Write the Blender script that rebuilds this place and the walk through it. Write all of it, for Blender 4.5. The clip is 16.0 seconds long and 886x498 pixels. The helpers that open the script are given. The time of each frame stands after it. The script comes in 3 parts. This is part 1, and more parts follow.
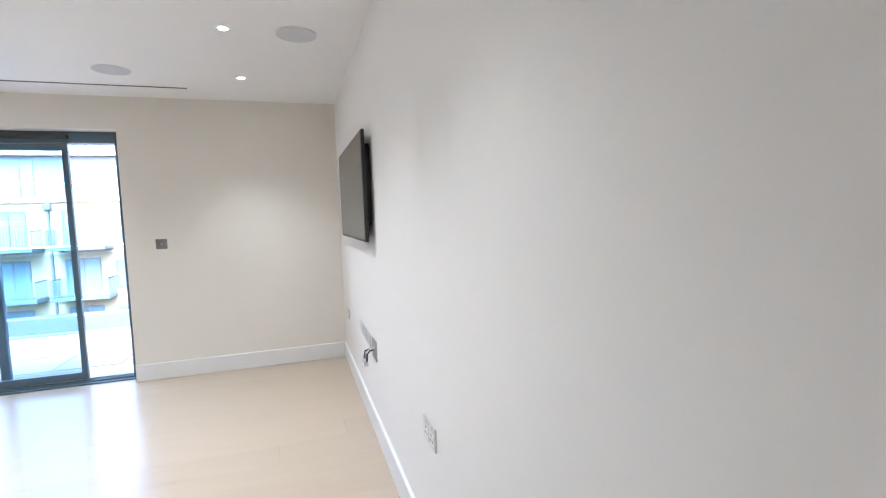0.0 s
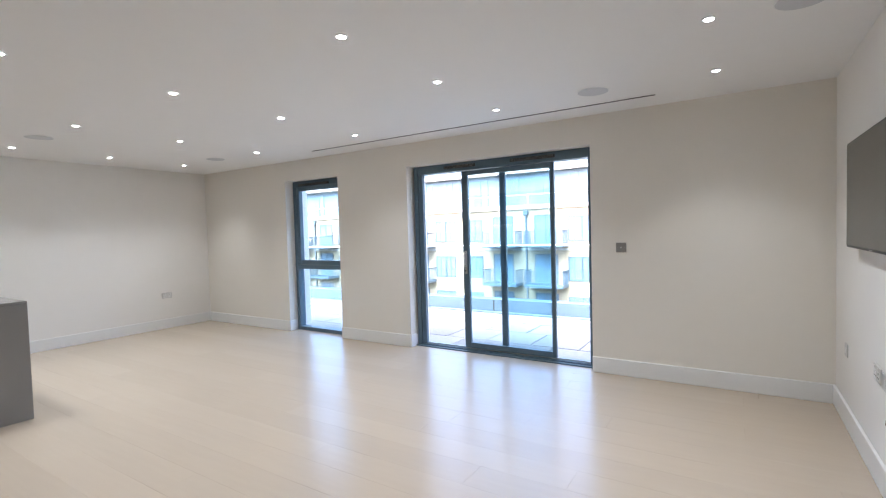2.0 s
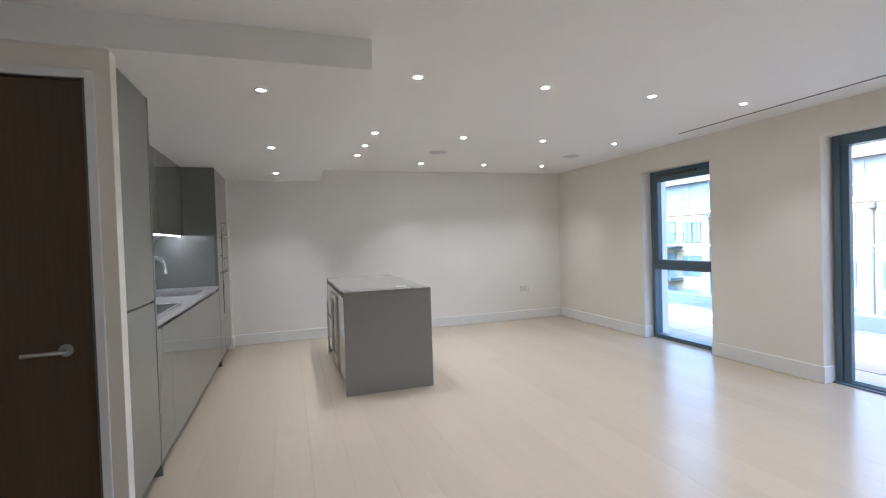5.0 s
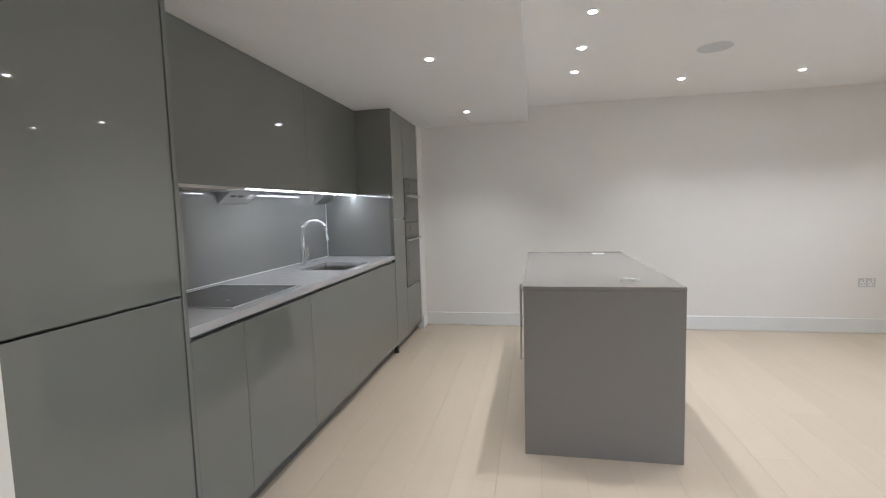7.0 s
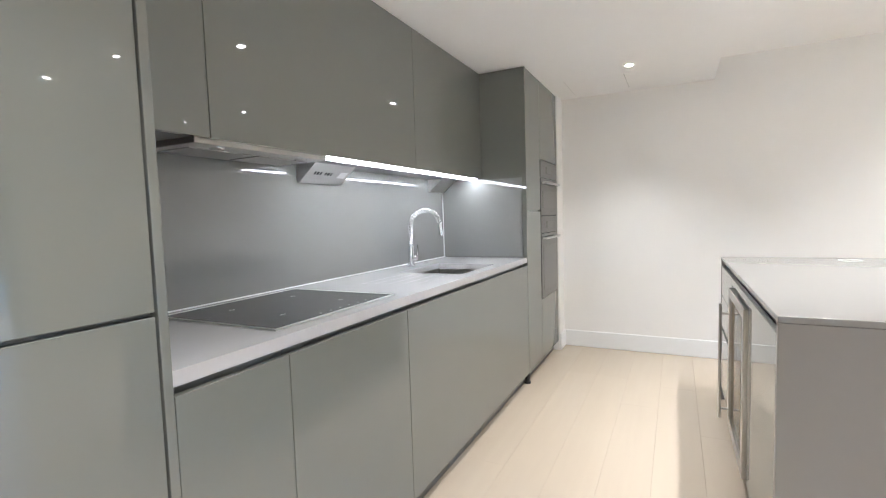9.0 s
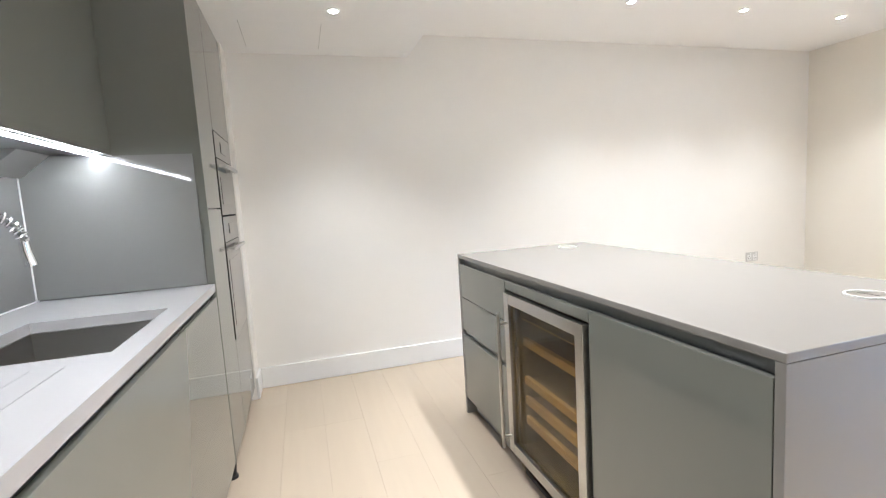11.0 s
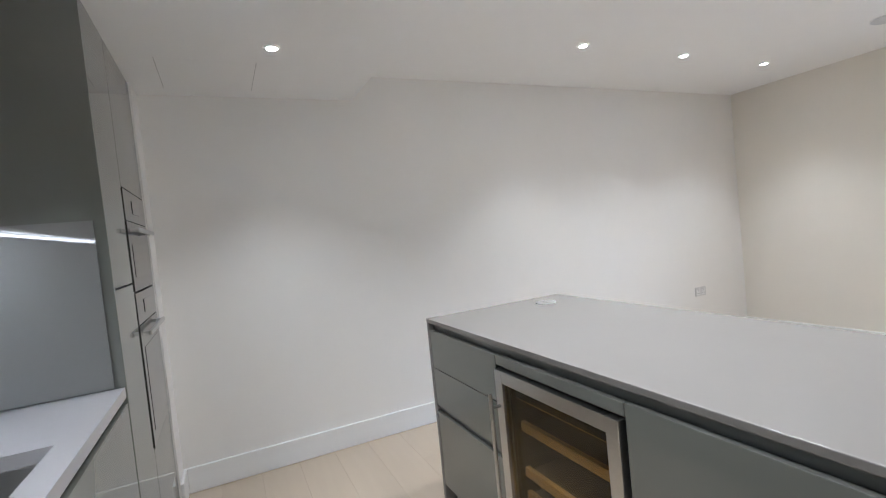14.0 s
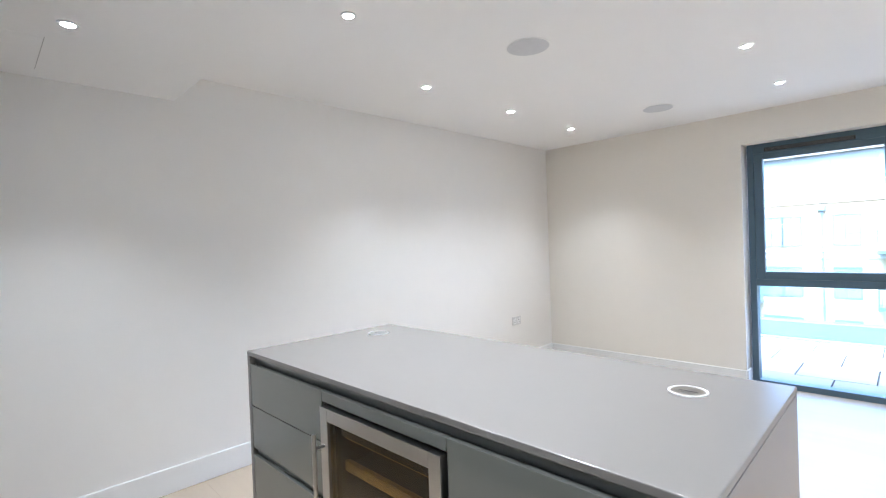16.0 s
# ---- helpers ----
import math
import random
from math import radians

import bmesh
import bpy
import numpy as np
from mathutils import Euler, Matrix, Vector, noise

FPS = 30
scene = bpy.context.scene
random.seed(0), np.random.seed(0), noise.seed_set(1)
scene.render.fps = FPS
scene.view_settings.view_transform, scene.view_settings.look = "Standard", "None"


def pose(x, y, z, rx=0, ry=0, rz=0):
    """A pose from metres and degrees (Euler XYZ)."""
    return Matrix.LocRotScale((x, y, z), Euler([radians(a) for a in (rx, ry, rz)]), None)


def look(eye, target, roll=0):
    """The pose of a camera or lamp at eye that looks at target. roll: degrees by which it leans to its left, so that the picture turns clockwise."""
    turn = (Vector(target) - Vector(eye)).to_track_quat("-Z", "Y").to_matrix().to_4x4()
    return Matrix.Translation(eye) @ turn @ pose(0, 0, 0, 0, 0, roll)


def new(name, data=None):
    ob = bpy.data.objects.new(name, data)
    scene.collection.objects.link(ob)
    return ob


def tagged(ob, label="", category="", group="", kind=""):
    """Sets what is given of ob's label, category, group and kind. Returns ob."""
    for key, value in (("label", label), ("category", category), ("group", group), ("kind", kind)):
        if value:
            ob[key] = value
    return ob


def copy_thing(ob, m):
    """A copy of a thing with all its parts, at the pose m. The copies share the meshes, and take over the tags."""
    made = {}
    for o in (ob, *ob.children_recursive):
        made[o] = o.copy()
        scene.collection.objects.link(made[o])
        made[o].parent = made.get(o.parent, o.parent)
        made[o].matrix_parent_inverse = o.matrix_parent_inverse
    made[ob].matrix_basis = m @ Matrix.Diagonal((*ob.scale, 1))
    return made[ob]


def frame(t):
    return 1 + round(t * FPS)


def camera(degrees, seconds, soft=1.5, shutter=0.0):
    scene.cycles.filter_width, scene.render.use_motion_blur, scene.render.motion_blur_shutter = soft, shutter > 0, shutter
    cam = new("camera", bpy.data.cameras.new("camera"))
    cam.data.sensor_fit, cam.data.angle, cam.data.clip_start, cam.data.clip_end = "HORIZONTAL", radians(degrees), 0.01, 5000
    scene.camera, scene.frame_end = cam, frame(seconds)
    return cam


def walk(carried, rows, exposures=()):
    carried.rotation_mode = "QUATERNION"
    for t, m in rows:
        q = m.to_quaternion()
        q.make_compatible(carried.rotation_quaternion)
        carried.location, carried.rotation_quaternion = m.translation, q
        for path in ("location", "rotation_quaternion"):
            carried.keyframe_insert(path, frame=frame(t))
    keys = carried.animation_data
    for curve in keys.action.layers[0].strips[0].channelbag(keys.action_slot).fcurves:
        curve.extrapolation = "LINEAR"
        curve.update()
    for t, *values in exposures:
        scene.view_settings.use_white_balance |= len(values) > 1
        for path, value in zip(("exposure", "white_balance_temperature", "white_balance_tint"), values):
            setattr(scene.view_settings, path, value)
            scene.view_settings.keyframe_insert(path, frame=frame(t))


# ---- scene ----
PATH = [
    (0, (4.822, -0.618, 1.346), (5.430, 1.282, 1.197), -2.02),
    (0.5, (4.768, -0.541, 1.370), (4.740, 1.455, 1.243), -0.86),
    (1, (4.700, -0.510, 1.367), (4.239, 1.434, 1.273), -0.55),
    (1.5, (4.672, -0.504, 1.374), (3.890, 1.336, 1.297), -1.10),
    (2, (4.638, -0.518, 1.368), (3.572, 1.172, 1.292), -1.60),
    (2.5, (4.628, -0.530, 1.359), (3.308, 0.972, 1.296), -1.97),
    (3, (4.612, -0.555, 1.364), (3.086, 0.738, 1.317), -1.40),
    (3.5, (4.598, -0.579, 1.368), (2.903, 0.483, 1.335), -1.37),
    (4, (4.571, -0.604, 1.367), (2.773, 0.270, 1.336), -1.30),
    (6.5, (2.898, 0.006, 1.334), (0.902, 0.032, 1.223), -1.98),
    (7, (2.464, 0.063, 1.340), (0.509, -0.323, 1.167), -1.59),
    (7.5, (2.157, 0.061, 1.307), (0.342, -0.749, 1.087), -2.17),
    (8, (1.961, 0.036, 1.258), (0.231, -0.953, 1.090), -2.49),
    (10.5, (0.879, -0.765, 1.218), (-1.118, -0.782, 1.115), -3.30),
    (11, (0.604, -0.811, 1.235), (-1.302, -0.244, 1.018), -3.48),
    (11.5, (0.381, -0.867, 1.210), (-1.358, 0.061, 0.868), -3.36),
    (12, (0.358, -0.907, 1.131), (-1.255, 0.199, 0.712), -2.98),
    (12.5, (0.381, -0.876, 1.129), (-1.114, 0.372, 0.675), -2.77),
    (13, (0.383, -0.818, 1.220), (-1.093, 0.485, 0.864), -3.13),
    (13.5, (0.302, -0.813, 1.282), (-1.303, 0.361, 1.065), -4.74),
    (14, (0.249, -0.857, 1.338), (-1.560, -0.007, 1.259), -5.79),
    (14.5, (0.233, -0.900, 1.358), (-1.659, -0.252, 1.344), -4.39),
    (15, (0.227, -0.902, 1.365), (-1.603, -0.094, 1.359), -3.19),
    (15.5, (0.219, -0.871, 1.363), (-1.436, 0.253, 1.342), -2.58),
    (16, (0.233, -0.833, 1.363), (-1.181, 0.582, 1.339), -2.10),
]
cam = camera(87.0, 16.0, soft=1.2)
SKY = 0.17
LAMP = 3.8
EXPOSE = [(0.0, 4.17, 5630, 10), (1.0, 3.72, 5750, 10), (2.0, 3.62, 5750, 10), (3.0, 3.57, 5700, 10), (4.0, 3.47, 5650, 10), (6.5, 3.70, 5880, 10), (7.0, 3.72, 5880, 10), (8.0, 4.32, 5780, 10), (10.5, 4.70, 6150, 10), (11.5, 4.41, 5750, 10), (12.0, 4.07, 5700, 10), (12.5, 3.97, 5600, 10), (13.0, 3.97, 5600, 10), (14.0, 3.90, 5650, 10), (14.5, 3.96, 5650, 10), (15.0, 4.17, 5600, 10), (15.5, 4.22, 5550, 10), (16.0, 4.23, 5500, 10)]
walk(cam, [(t, look(eye, target, roll)) for t, eye, target, roll in PATH], EXPOSE)


# ---------- world, sun, exposure ----------
world = bpy.data.worlds.new("sky_world")
scene.world = world
world.use_nodes = True
wn = world.node_tree.nodes
sky = wn.new("ShaderNodeTexSky")
sky.sky_type = "NISHITA"
sky.sun_disc = False
sky.sun_elevation = radians(58)
sky.sun_rotation = radians(180)
sky.air_density, sky.dust_density = 0.7, 8.0
world.node_tree.links.new(sky.outputs["Color"], wn["Background"].inputs["Color"])
wn["Background"].inputs["Strength"].default_value = SKY
sun = new("sun", bpy.data.lights.new("sun", "SUN"))
sun.data.energy, sun.data.angle, sun.data.color = 0.3, radians(25), (1.0, 0.97, 0.93)
sun.matrix_world = look((0, 0, 30), (0, 10, 14))


# ---------- materials ----------
def mat(name, color, rough=0.5, metal=0.0, coat=0.0, bump=0.0, scale=40.0, vary=0.06, stretch=(1, 1, 1), emit=None, power=0.0, spec=0.5, rvary=0.0, island=False):
    m = bpy.data.materials.new(name)
    m.use_nodes = True
    nt = m.node_tree
    b = nt.nodes["Principled BSDF"]
    b.inputs["Base Color"].default_value = (*color, 1)
    b.inputs["Roughness"].default_value = rough
    b.inputs["Metallic"].default_value = metal
    b.inputs["Coat Weight"].default_value = coat
    b.inputs["Coat Roughness"].default_value = 0.03
    b.inputs["Specular IOR Level"].default_value = spec
    if emit:
        b.inputs["Emission Color"].default_value = (*emit, 1)
        b.inputs["Emission Strength"].default_value = power
    if vary or bump or rvary:
        tc = nt.nodes.new("ShaderNodeNewGeometry")
        mp = nt.nodes.new("ShaderNodeMapping")
        mp.inputs["Scale"].default_value = stretch
        nt.links.new(tc.outputs["Position"], mp.inputs["Vector"])
        fine = nt.nodes.new("ShaderNodeTexNoise")
        fine.inputs["Scale"].default_value, fine.inputs["Detail"].default_value = scale, 6
        wide = nt.nodes.new("ShaderNodeTexNoise")
        wide.inputs["Scale"].default_value, wide.inputs["Detail"].default_value = scale / 18, 3
        for n in (fine, wide):
            nt.links.new(mp.outputs["Vector"], n.inputs["Vector"])
        add = nt.nodes.new("ShaderNodeMath")
        add.operation = "ADD"
        nt.links.new(fine.outputs["Fac"], add.inputs[0])
        nt.links.new(wide.outputs["Fac"], add.inputs[1])
        src = add.outputs[0]
        if island:
            oi = nt.nodes.new("ShaderNodeObjectInfo")
            mul = nt.nodes.new("ShaderNodeMath")
            mul.operation = "MULTIPLY_ADD"
            mul.inputs[1].default_value, mul.inputs[2].default_value = 0.7, -0.35
            nt.links.new(oi.outputs["Random"], mul.inputs[0])
            ad2 = nt.nodes.new("ShaderNodeMath")
            nt.links.new(src, ad2.inputs[0])
            nt.links.new(mul.outputs[0], ad2.inputs[1])
            src = ad2.outputs[0]
        ramp = nt.nodes.new("ShaderNodeMapRange")
        ramp.inputs["From Min"].default_value, ramp.inputs["From Max"].default_value = 0.5, 1.5
        ramp.inputs["To Min"].default_value, ramp.inputs["To Max"].default_value = 1 - vary, 1 + vary
        nt.links.new(src, ramp.inputs["Value"])
        mix = nt.nodes.new("ShaderNodeVectorMath")
        mix.operation = "SCALE"
        mix.inputs[0].default_value = color
        nt.links.new(ramp.outputs[0], mix.inputs["Scale"])
        nt.links.new(mix.outputs[0], b.inputs["Base Color"])
        if rvary:
            rr = nt.nodes.new("ShaderNodeMapRange")
            rr.inputs["From Min"].default_value, rr.inputs["From Max"].default_value = 0.6, 1.4
            rr.inputs["To Min"].default_value, rr.inputs["To Max"].default_value = rough - rvary, rough + rvary
            nt.links.new(add.outputs[0], rr.inputs["Value"])
            nt.links.new(rr.outputs[0], b.inputs["Roughness"])
        if bump:
            bp = nt.nodes.new("ShaderNodeBump")
            bp.inputs["Strength"].default_value, bp.inputs["Distance"].default_value = bump, 0.002
            nt.links.new(fine.outputs["Fac"], bp.inputs["Height"])
            nt.links.new(bp.outputs[0], b.inputs["Normal"])
    return m


def glass_mat(name, tint, rough=0.0, ior=1.45):
    m = bpy.data.materials.new(name)
    m.use_nodes = True
    nt = m.node_tree
    nt.nodes.remove(nt.nodes["Principled BSDF"])
    tr = nt.nodes.new("ShaderNodeBsdfTransparent")
    tr.inputs["Color"].default_value = (*tint, 1)
    gl = nt.nodes.new("ShaderNodeBsdfGlossy")
    gl.inputs["Roughness"].default_value = rough
    lw = nt.nodes.new("ShaderNodeLayerWeight")
    pw = nt.nodes.new("ShaderNodeMath")
    pw.operation = "POWER"
    pw.inputs[1].default_value = 5.0
    fr = nt.nodes.new("ShaderNodeMath")
    fr.operation = "MULTIPLY_ADD"
    fr.inputs[1].default_value, fr.inputs[2].default_value = 0.85, 0.035
    nt.links.new(lw.outputs["Facing"], pw.inputs[0])
    nt.links.new(pw.outputs[0], fr.inputs[0])
    mx = nt.nodes.new("ShaderNodeMixShader")
    nt.links.new(fr.outputs[0], mx.inputs[0])
    nt.links.new(tr.outputs[0], mx.inputs[1])
    nt.links.new(gl.outputs[0], mx.inputs[2])
    nt.links.new(mx.outputs[0], nt.nodes["Material Output"].inputs["Surface"])
    return m


def plank_mat():
    """Pale whitewashed oak: grain along x, tone by plank."""
    m = mat("whitewashed_oak", (0.50, 0.42, 0.33), 0.26, spec=0.6, bump=0.08, scale=26, vary=0.035, stretch=(0.09, 1.0, 1.0), island=True)
    return m


PAINT = mat("wall_paint", (0.85, 0.83, 0.795), 0.75, bump=0.05, scale=160, vary=0.012)
# Slightly warmer and darker than PAINT, used on the north and door walls.
WARM_WALL = mat("warmer_wall_tone", (0.82, 0.785, 0.715), 0.75, bump=0.05, scale=160, vary=0.012)
CEIL = mat("ceiling_paint", (0.88, 0.875, 0.865), 0.8, bump=0.04, scale=160, vary=0.01)
TRIM = mat("white_satin_trim", (0.82, 0.82, 0.81), 0.4, vary=0.015)
OAK = plank_mat()
UNDER = mat("dark_floor_joint", (0.36, 0.305, 0.24), 0.8, vary=0.1)
LACQ = mat("grey_gloss_lacquer", (0.18, 0.187, 0.165), 0.025, coat=0.2, vary=0.015, scale=8)
LACQ_EDGE = mat("grey_lacquer_edge", (0.12, 0.12, 0.115), 0.3, vary=0.03)
CHANNEL = mat("dark_grip_channel", (0.16, 0.163, 0.155), 0.3, metal=0.3, vary=0.04)
QUARTZ = mat("grey_quartz", (0.228, 0.217, 0.203), 0.25, vary=0.012, scale=420)
QUARTZ_PALE = mat("pale_grey_quartz", (0.49, 0.48, 0.48), 0.2, vary=0.012, scale=420)
SPLASH = mat("grey_back_painted_glass", (0.245, 0.245, 0.235), 0.035, coat=0.2, vary=0.01, scale=6)
STEEL = mat("brushed_steel", (0.56, 0.55, 0.53), 0.28, metal=1.0, vary=0.05, scale=60, stretch=(1, 1, 14))
CHROME = mat("chrome", (0.8, 0.8, 0.8), 0.06, metal=1.0, vary=0.01)
BLACKGLASS = mat("black_glass", (0.012, 0.012, 0.013), 0.06, coat=0.5, vary=0.05)
OVENGLASS = mat("oven_black_glass", (0.035, 0.035, 0.034), 0.08, coat=0.4, vary=0.05)
# Cooler interior: amber tone raised in place of light inside it.
CAVITY = mat("lightened_amber_cavity", (0.16, 0.125, 0.08), 0.5, vary=0.1)
BLACK = mat("black_plastic", (0.02, 0.02, 0.02), 0.45, vary=0.1)
SCREEN = mat("matt_black_screen", (0.055, 0.055, 0.05), 0.22, vary=0.03)
# Blue-grey coat, with the flare around the bright openings lifted into its colour.
ALU = mat("blue_grey_powder_coat", (0.085, 0.135, 0.175), 0.38, bump=0.04, scale=300, vary=0.05)
GLASS = glass_mat("window_glass", (0.86, 0.94, 0.98))
BALGLASS = glass_mat("balustrade_glass", (0.86, 0.94, 0.97))
WINEGLASS = glass_mat("smoked_glass", (0.70, 0.63, 0.44))
# Beech, its colour brightened to make up for the unlit cooler interior.
SHELFWOOD = mat("beech_shelf", (0.62, 0.42, 0.20), 0.5, bump=0.2, scale=30, vary=0.15, stretch=(0.2, 1, 1))
WENGE = mat("dark_wenge_veneer", (0.085, 0.055, 0.031), 0.42, bump=0.25, scale=70, vary=0.35, stretch=(1, 1, 0.04), rvary=0.08)
LENS = mat("downlight_lens", (1, 1, 1), 0.4, vary=0, emit=(1.0, 0.96, 0.90), power=8)
LED = mat("led_diffuser", (1, 1, 1), 0.4, vary=0, emit=(0.97, 0.98, 1.0), power=2.9)
GRILLE = mat("speaker_grille_cloth", (0.62, 0.63, 0.65), 0.7, bump=0.4, scale=700, vary=0.05)
PLATE = mat("brushed_metal_plate", (0.42, 0.41, 0.40), 0.35, metal=0.8, vary=0.06, scale=80)
PLATE_W = mat("pale_socket_plate", (0.62, 0.61, 0.60), 0.35, metal=0.3, vary=0.03)
STONE = mat("buff_paving_stone", (0.25, 0.235, 0.215), 0.85, bump=0.5, scale=22, vary=0.22, island=True)
GROUT = mat("terrace_bed", (0.09, 0.085, 0.08), 0.9, vary=0.2)
CLAD = mat("blue_grey_cladding", (0.075, 0.11, 0.145), 0.4, vary=0.08, scale=3)
BRICK = mat("buff_brick", (0.29, 0.24, 0.165), 0.9, bump=0.6, scale=5.5, vary=0.14)
RENDERW = mat("pale_render", (0.36, 0.345, 0.32), 0.85, vary=0.06, scale=2)
FARGLASS = mat("far_window_glass", (0.13, 0.19, 0.24), 0.12, vary=0.25, scale=0.8)
PENT = mat("grey_glazed_cladding", (0.12, 0.17, 0.21), 0.3, vary=0.15, scale=1.2)
FRAMEFAR = mat("blue_grey_frames", (0.07, 0.10, 0.125), 0.5, vary=0.05)
ASPHALT = mat("asphalt", (0.06, 0.06, 0.06), 0.9, vary=0.15, scale=3)
FAROOF = mat("roof_membrane", (0.25, 0.25, 0.25), 0.8, vary=0.1)

# ---------- builders ----------
OFFSET = {}


def box(bm, x0, x1, y0, y1, z0, z1, bevel=0.0):
    r = bmesh.ops.create_cube(bm, size=1, matrix=Matrix.Translation(((x0 + x1) / 2, (y0 + y1) / 2, (z0 + z1) / 2)) @ Matrix.Diagonal((abs(x1 - x0), abs(y1 - y0), abs(z1 - z0), 1)))
    if bevel:
        es = list({e for v in r["verts"] for e in v.link_edges})
        bmesh.ops.bevel(bm, geom=es, offset=bevel, segments=2, affect="EDGES", profile=0.5)
    return bm


def bx(*a, bevel=0.0):
    return box(bmesh.new(), *a, bevel=bevel)


def cyl(bm, c, r, h, n=24, axis="z", r2=None):
    """A disc or drum from its base centre c along the axis."""
    rot = {"z": Matrix(), "x": Matrix.Rotation(radians(90), 4, "Y"), "y": Matrix.Rotation(radians(-90), 4, "X")}[axis]
    m = Matrix.Translation(c) @ rot @ Matrix.Translation((0, 0, h / 2))
    bmesh.ops.create_cone(bm, cap_ends=True, segments=n, radius1=r, radius2=r if r2 is None else r2, depth=h, matrix=m)
    return bm


def ring(bm, c, r0, r1, h, n=32):
    """An upright-axis ring with inner radius r0, outer r1, from z to z + h."""
    loops = []
    for r, z in ((r0, 0), (r1, 0), (r1, h), (r0, h)):
        loops.append([bm.verts.new((c[0] + r * math.cos(6.28318 * i / n), c[1] + r * math.sin(6.28318 * i / n), c[2] + z)) for i in range(n)])
    for k in range(4):
        a, b = loops[k], loops[(k + 1) % 4]
        for i in range(n):
            bm.faces.new((a[i], a[(i + 1) % n], b[(i + 1) % n], b[i]))
    bmesh.ops.recalc_face_normals(bm, faces=bm.faces)
    return bm


def sweep(bm, pts, r, n=8):
    """A round tube along points; r is a number or a function of 0..1."""
    pts = [Vector(p) for p in pts]
    rings, side = [], None
    for i, p in enumerate(pts):
        d = (pts[min(i + 1, len(pts) - 1)] - pts[max(i - 1, 0)]).normalized()
        if side is None:
            side = d.orthogonal().normalized()
        side = (side - d * side.dot(d)).normalized()
        up = d.cross(side)
        rad = r(i / (len(pts) - 1)) if callable(r) else r
        rings.append([bm.verts.new(p + rad * (math.cos(6.28318 * k / n) * side + math.sin(6.28318 * k / n) * up)) for k in range(n)])
    for a, b in zip(rings, rings[1:]):
        for k in range(n):
            bm.faces.new((a[k], a[(k + 1) % n], b[(k + 1) % n], b[k]))
    bm.faces.new(rings[0][::-1])
    bm.faces.new(rings[-1])
    return bm


def smooth(ob, angle=40):
    me = ob.data
    me.shade_smooth()
    me.set_sharp_from_angle(angle=radians(angle))
    return ob


def mesh_of(name, bm, material, off=(0, 0, 0)):
    bmesh.ops.translate(bm, verts=bm.verts, vec=-Vector(off))
    me = bpy.data.meshes.new(name)
    bm.to_mesh(me)
    bm.free()
    me.materials.append(material)
    return me


def structure(name, bm, material, label="", category=""):
    ob = new(name, mesh_of(name, bm, material))
    OFFSET[ob.name] = (0, 0, 0)
    return tagged(ob, label, category, kind="structure")


def thing(name, at, label, category, group=""):
    ob = new(name)
    ob.location = at
    ob.empty_display_size = 0.1
    OFFSET[ob.name] = at
    return tagged(ob, label, category, group)


def part(name, bm, material, parent, label="", round_=False):
    off = OFFSET[parent.name]
    ob = new(name, mesh_of(name, bm, material, off))
    ob.parent = parent
    OFFSET[ob.name] = off
    if label:
        tagged(ob, label)
    return smooth(ob) if round_ else ob


# ---------- the room ----------
XW, XE, YN, YS, YB = -2.774, 5.257, 3.939, -1.86, -2.75
HM, HK = 2.408, 2.248
WIN = (-0.80, 0.227, 2.135)
SLD = (1.345, 3.476, 2.138)
YO = 4.33

structure("floor", bx(XW - 0.2, XE + 0.2, YB - 0.2, YO, -0.25, -0.012), UNDER, "dark bed under the pale oak plank floor", "floor")
wn_bm = bmesh.new()
for x0, x1, z0, z1 in ((XW - 0.2, WIN[0], 0, 2.7), (WIN[0], WIN[1], WIN[2], 2.7), (WIN[1], SLD[0], 0, 2.7), (SLD[0], SLD[1], SLD[2], 2.7), (SLD[1], XE + 0.2, 0, 2.7)):
    box(wn_bm, x0, x1, YN, YO, z0 - (0.25 if z0 == 0 else 0), z1)
structure("wall_north", wn_bm, WARM_WALL, "warm off-white wall with a window and sliding door", "wall")
structure("wall_west", bx(XW - 0.2, XW, YB - 0.2, YN, -0.25, 2.7), PAINT, "unseen off-white wall added to close the room behind the island", "wall")
structure("wall_east", bx(XE, XE + 0.2, YB - 0.2, YN, -0.25, 2.7), PAINT, "off-white painted wall carrying the television", "wall")
structure("wall_south_kitchen", bx(XW, 1.62, YS - 0.2, YS, -0.25, 2.7), PAINT, "painted wall behind the kitchen units", "wall")
# wall_south is out of view, added at a guessed distance to close the room.
structure("wall_south", bx(1.70, XE, YB - 0.2, YB, -0.25, 2.7), PAINT, "unseen off-white wall added to close the room", "wall")
structure("wall_nib", bx(XW, -2.5755, YS, -1.19, 0, HK), PAINT, "narrow painted wall nib beside the oven column", "wall")
dw = bmesh.new()
DY0, DY1, DH = -2.11, -1.265, 2.12
box(dw, 1.62, 1.70, DY1, -1.165, 0, 2.7)
box(dw, 1.62, 1.70, DY0, DY1, DH, 2.7)
box(dw, 1.62, 1.70, YB - 0.2, DY0, 0, 2.7)
structure("wall_door", dw, WARM_WALL, "warm off-white wall with a dark wooden door", "wall")
structure("ceiling", bx(XW, XE, YB, YN, HM, HM + 0.3), CEIL, "white painted plasterboard ceiling with round downlights", "ceiling")
structure("ceiling_kitchen", bx(XW, 1.72, YS, 0.012, HK, HM), CEIL, "lowered white ceiling bulkhead over the kitchen", "ceiling")


def skirting(name, x0, x1, y0, y1):
    bm = bx(x0, x1, y0, y1, 0.0, 0.145, bevel=0.005)
    structure(name, bm, TRIM, "white painted skirting board", "skirting")


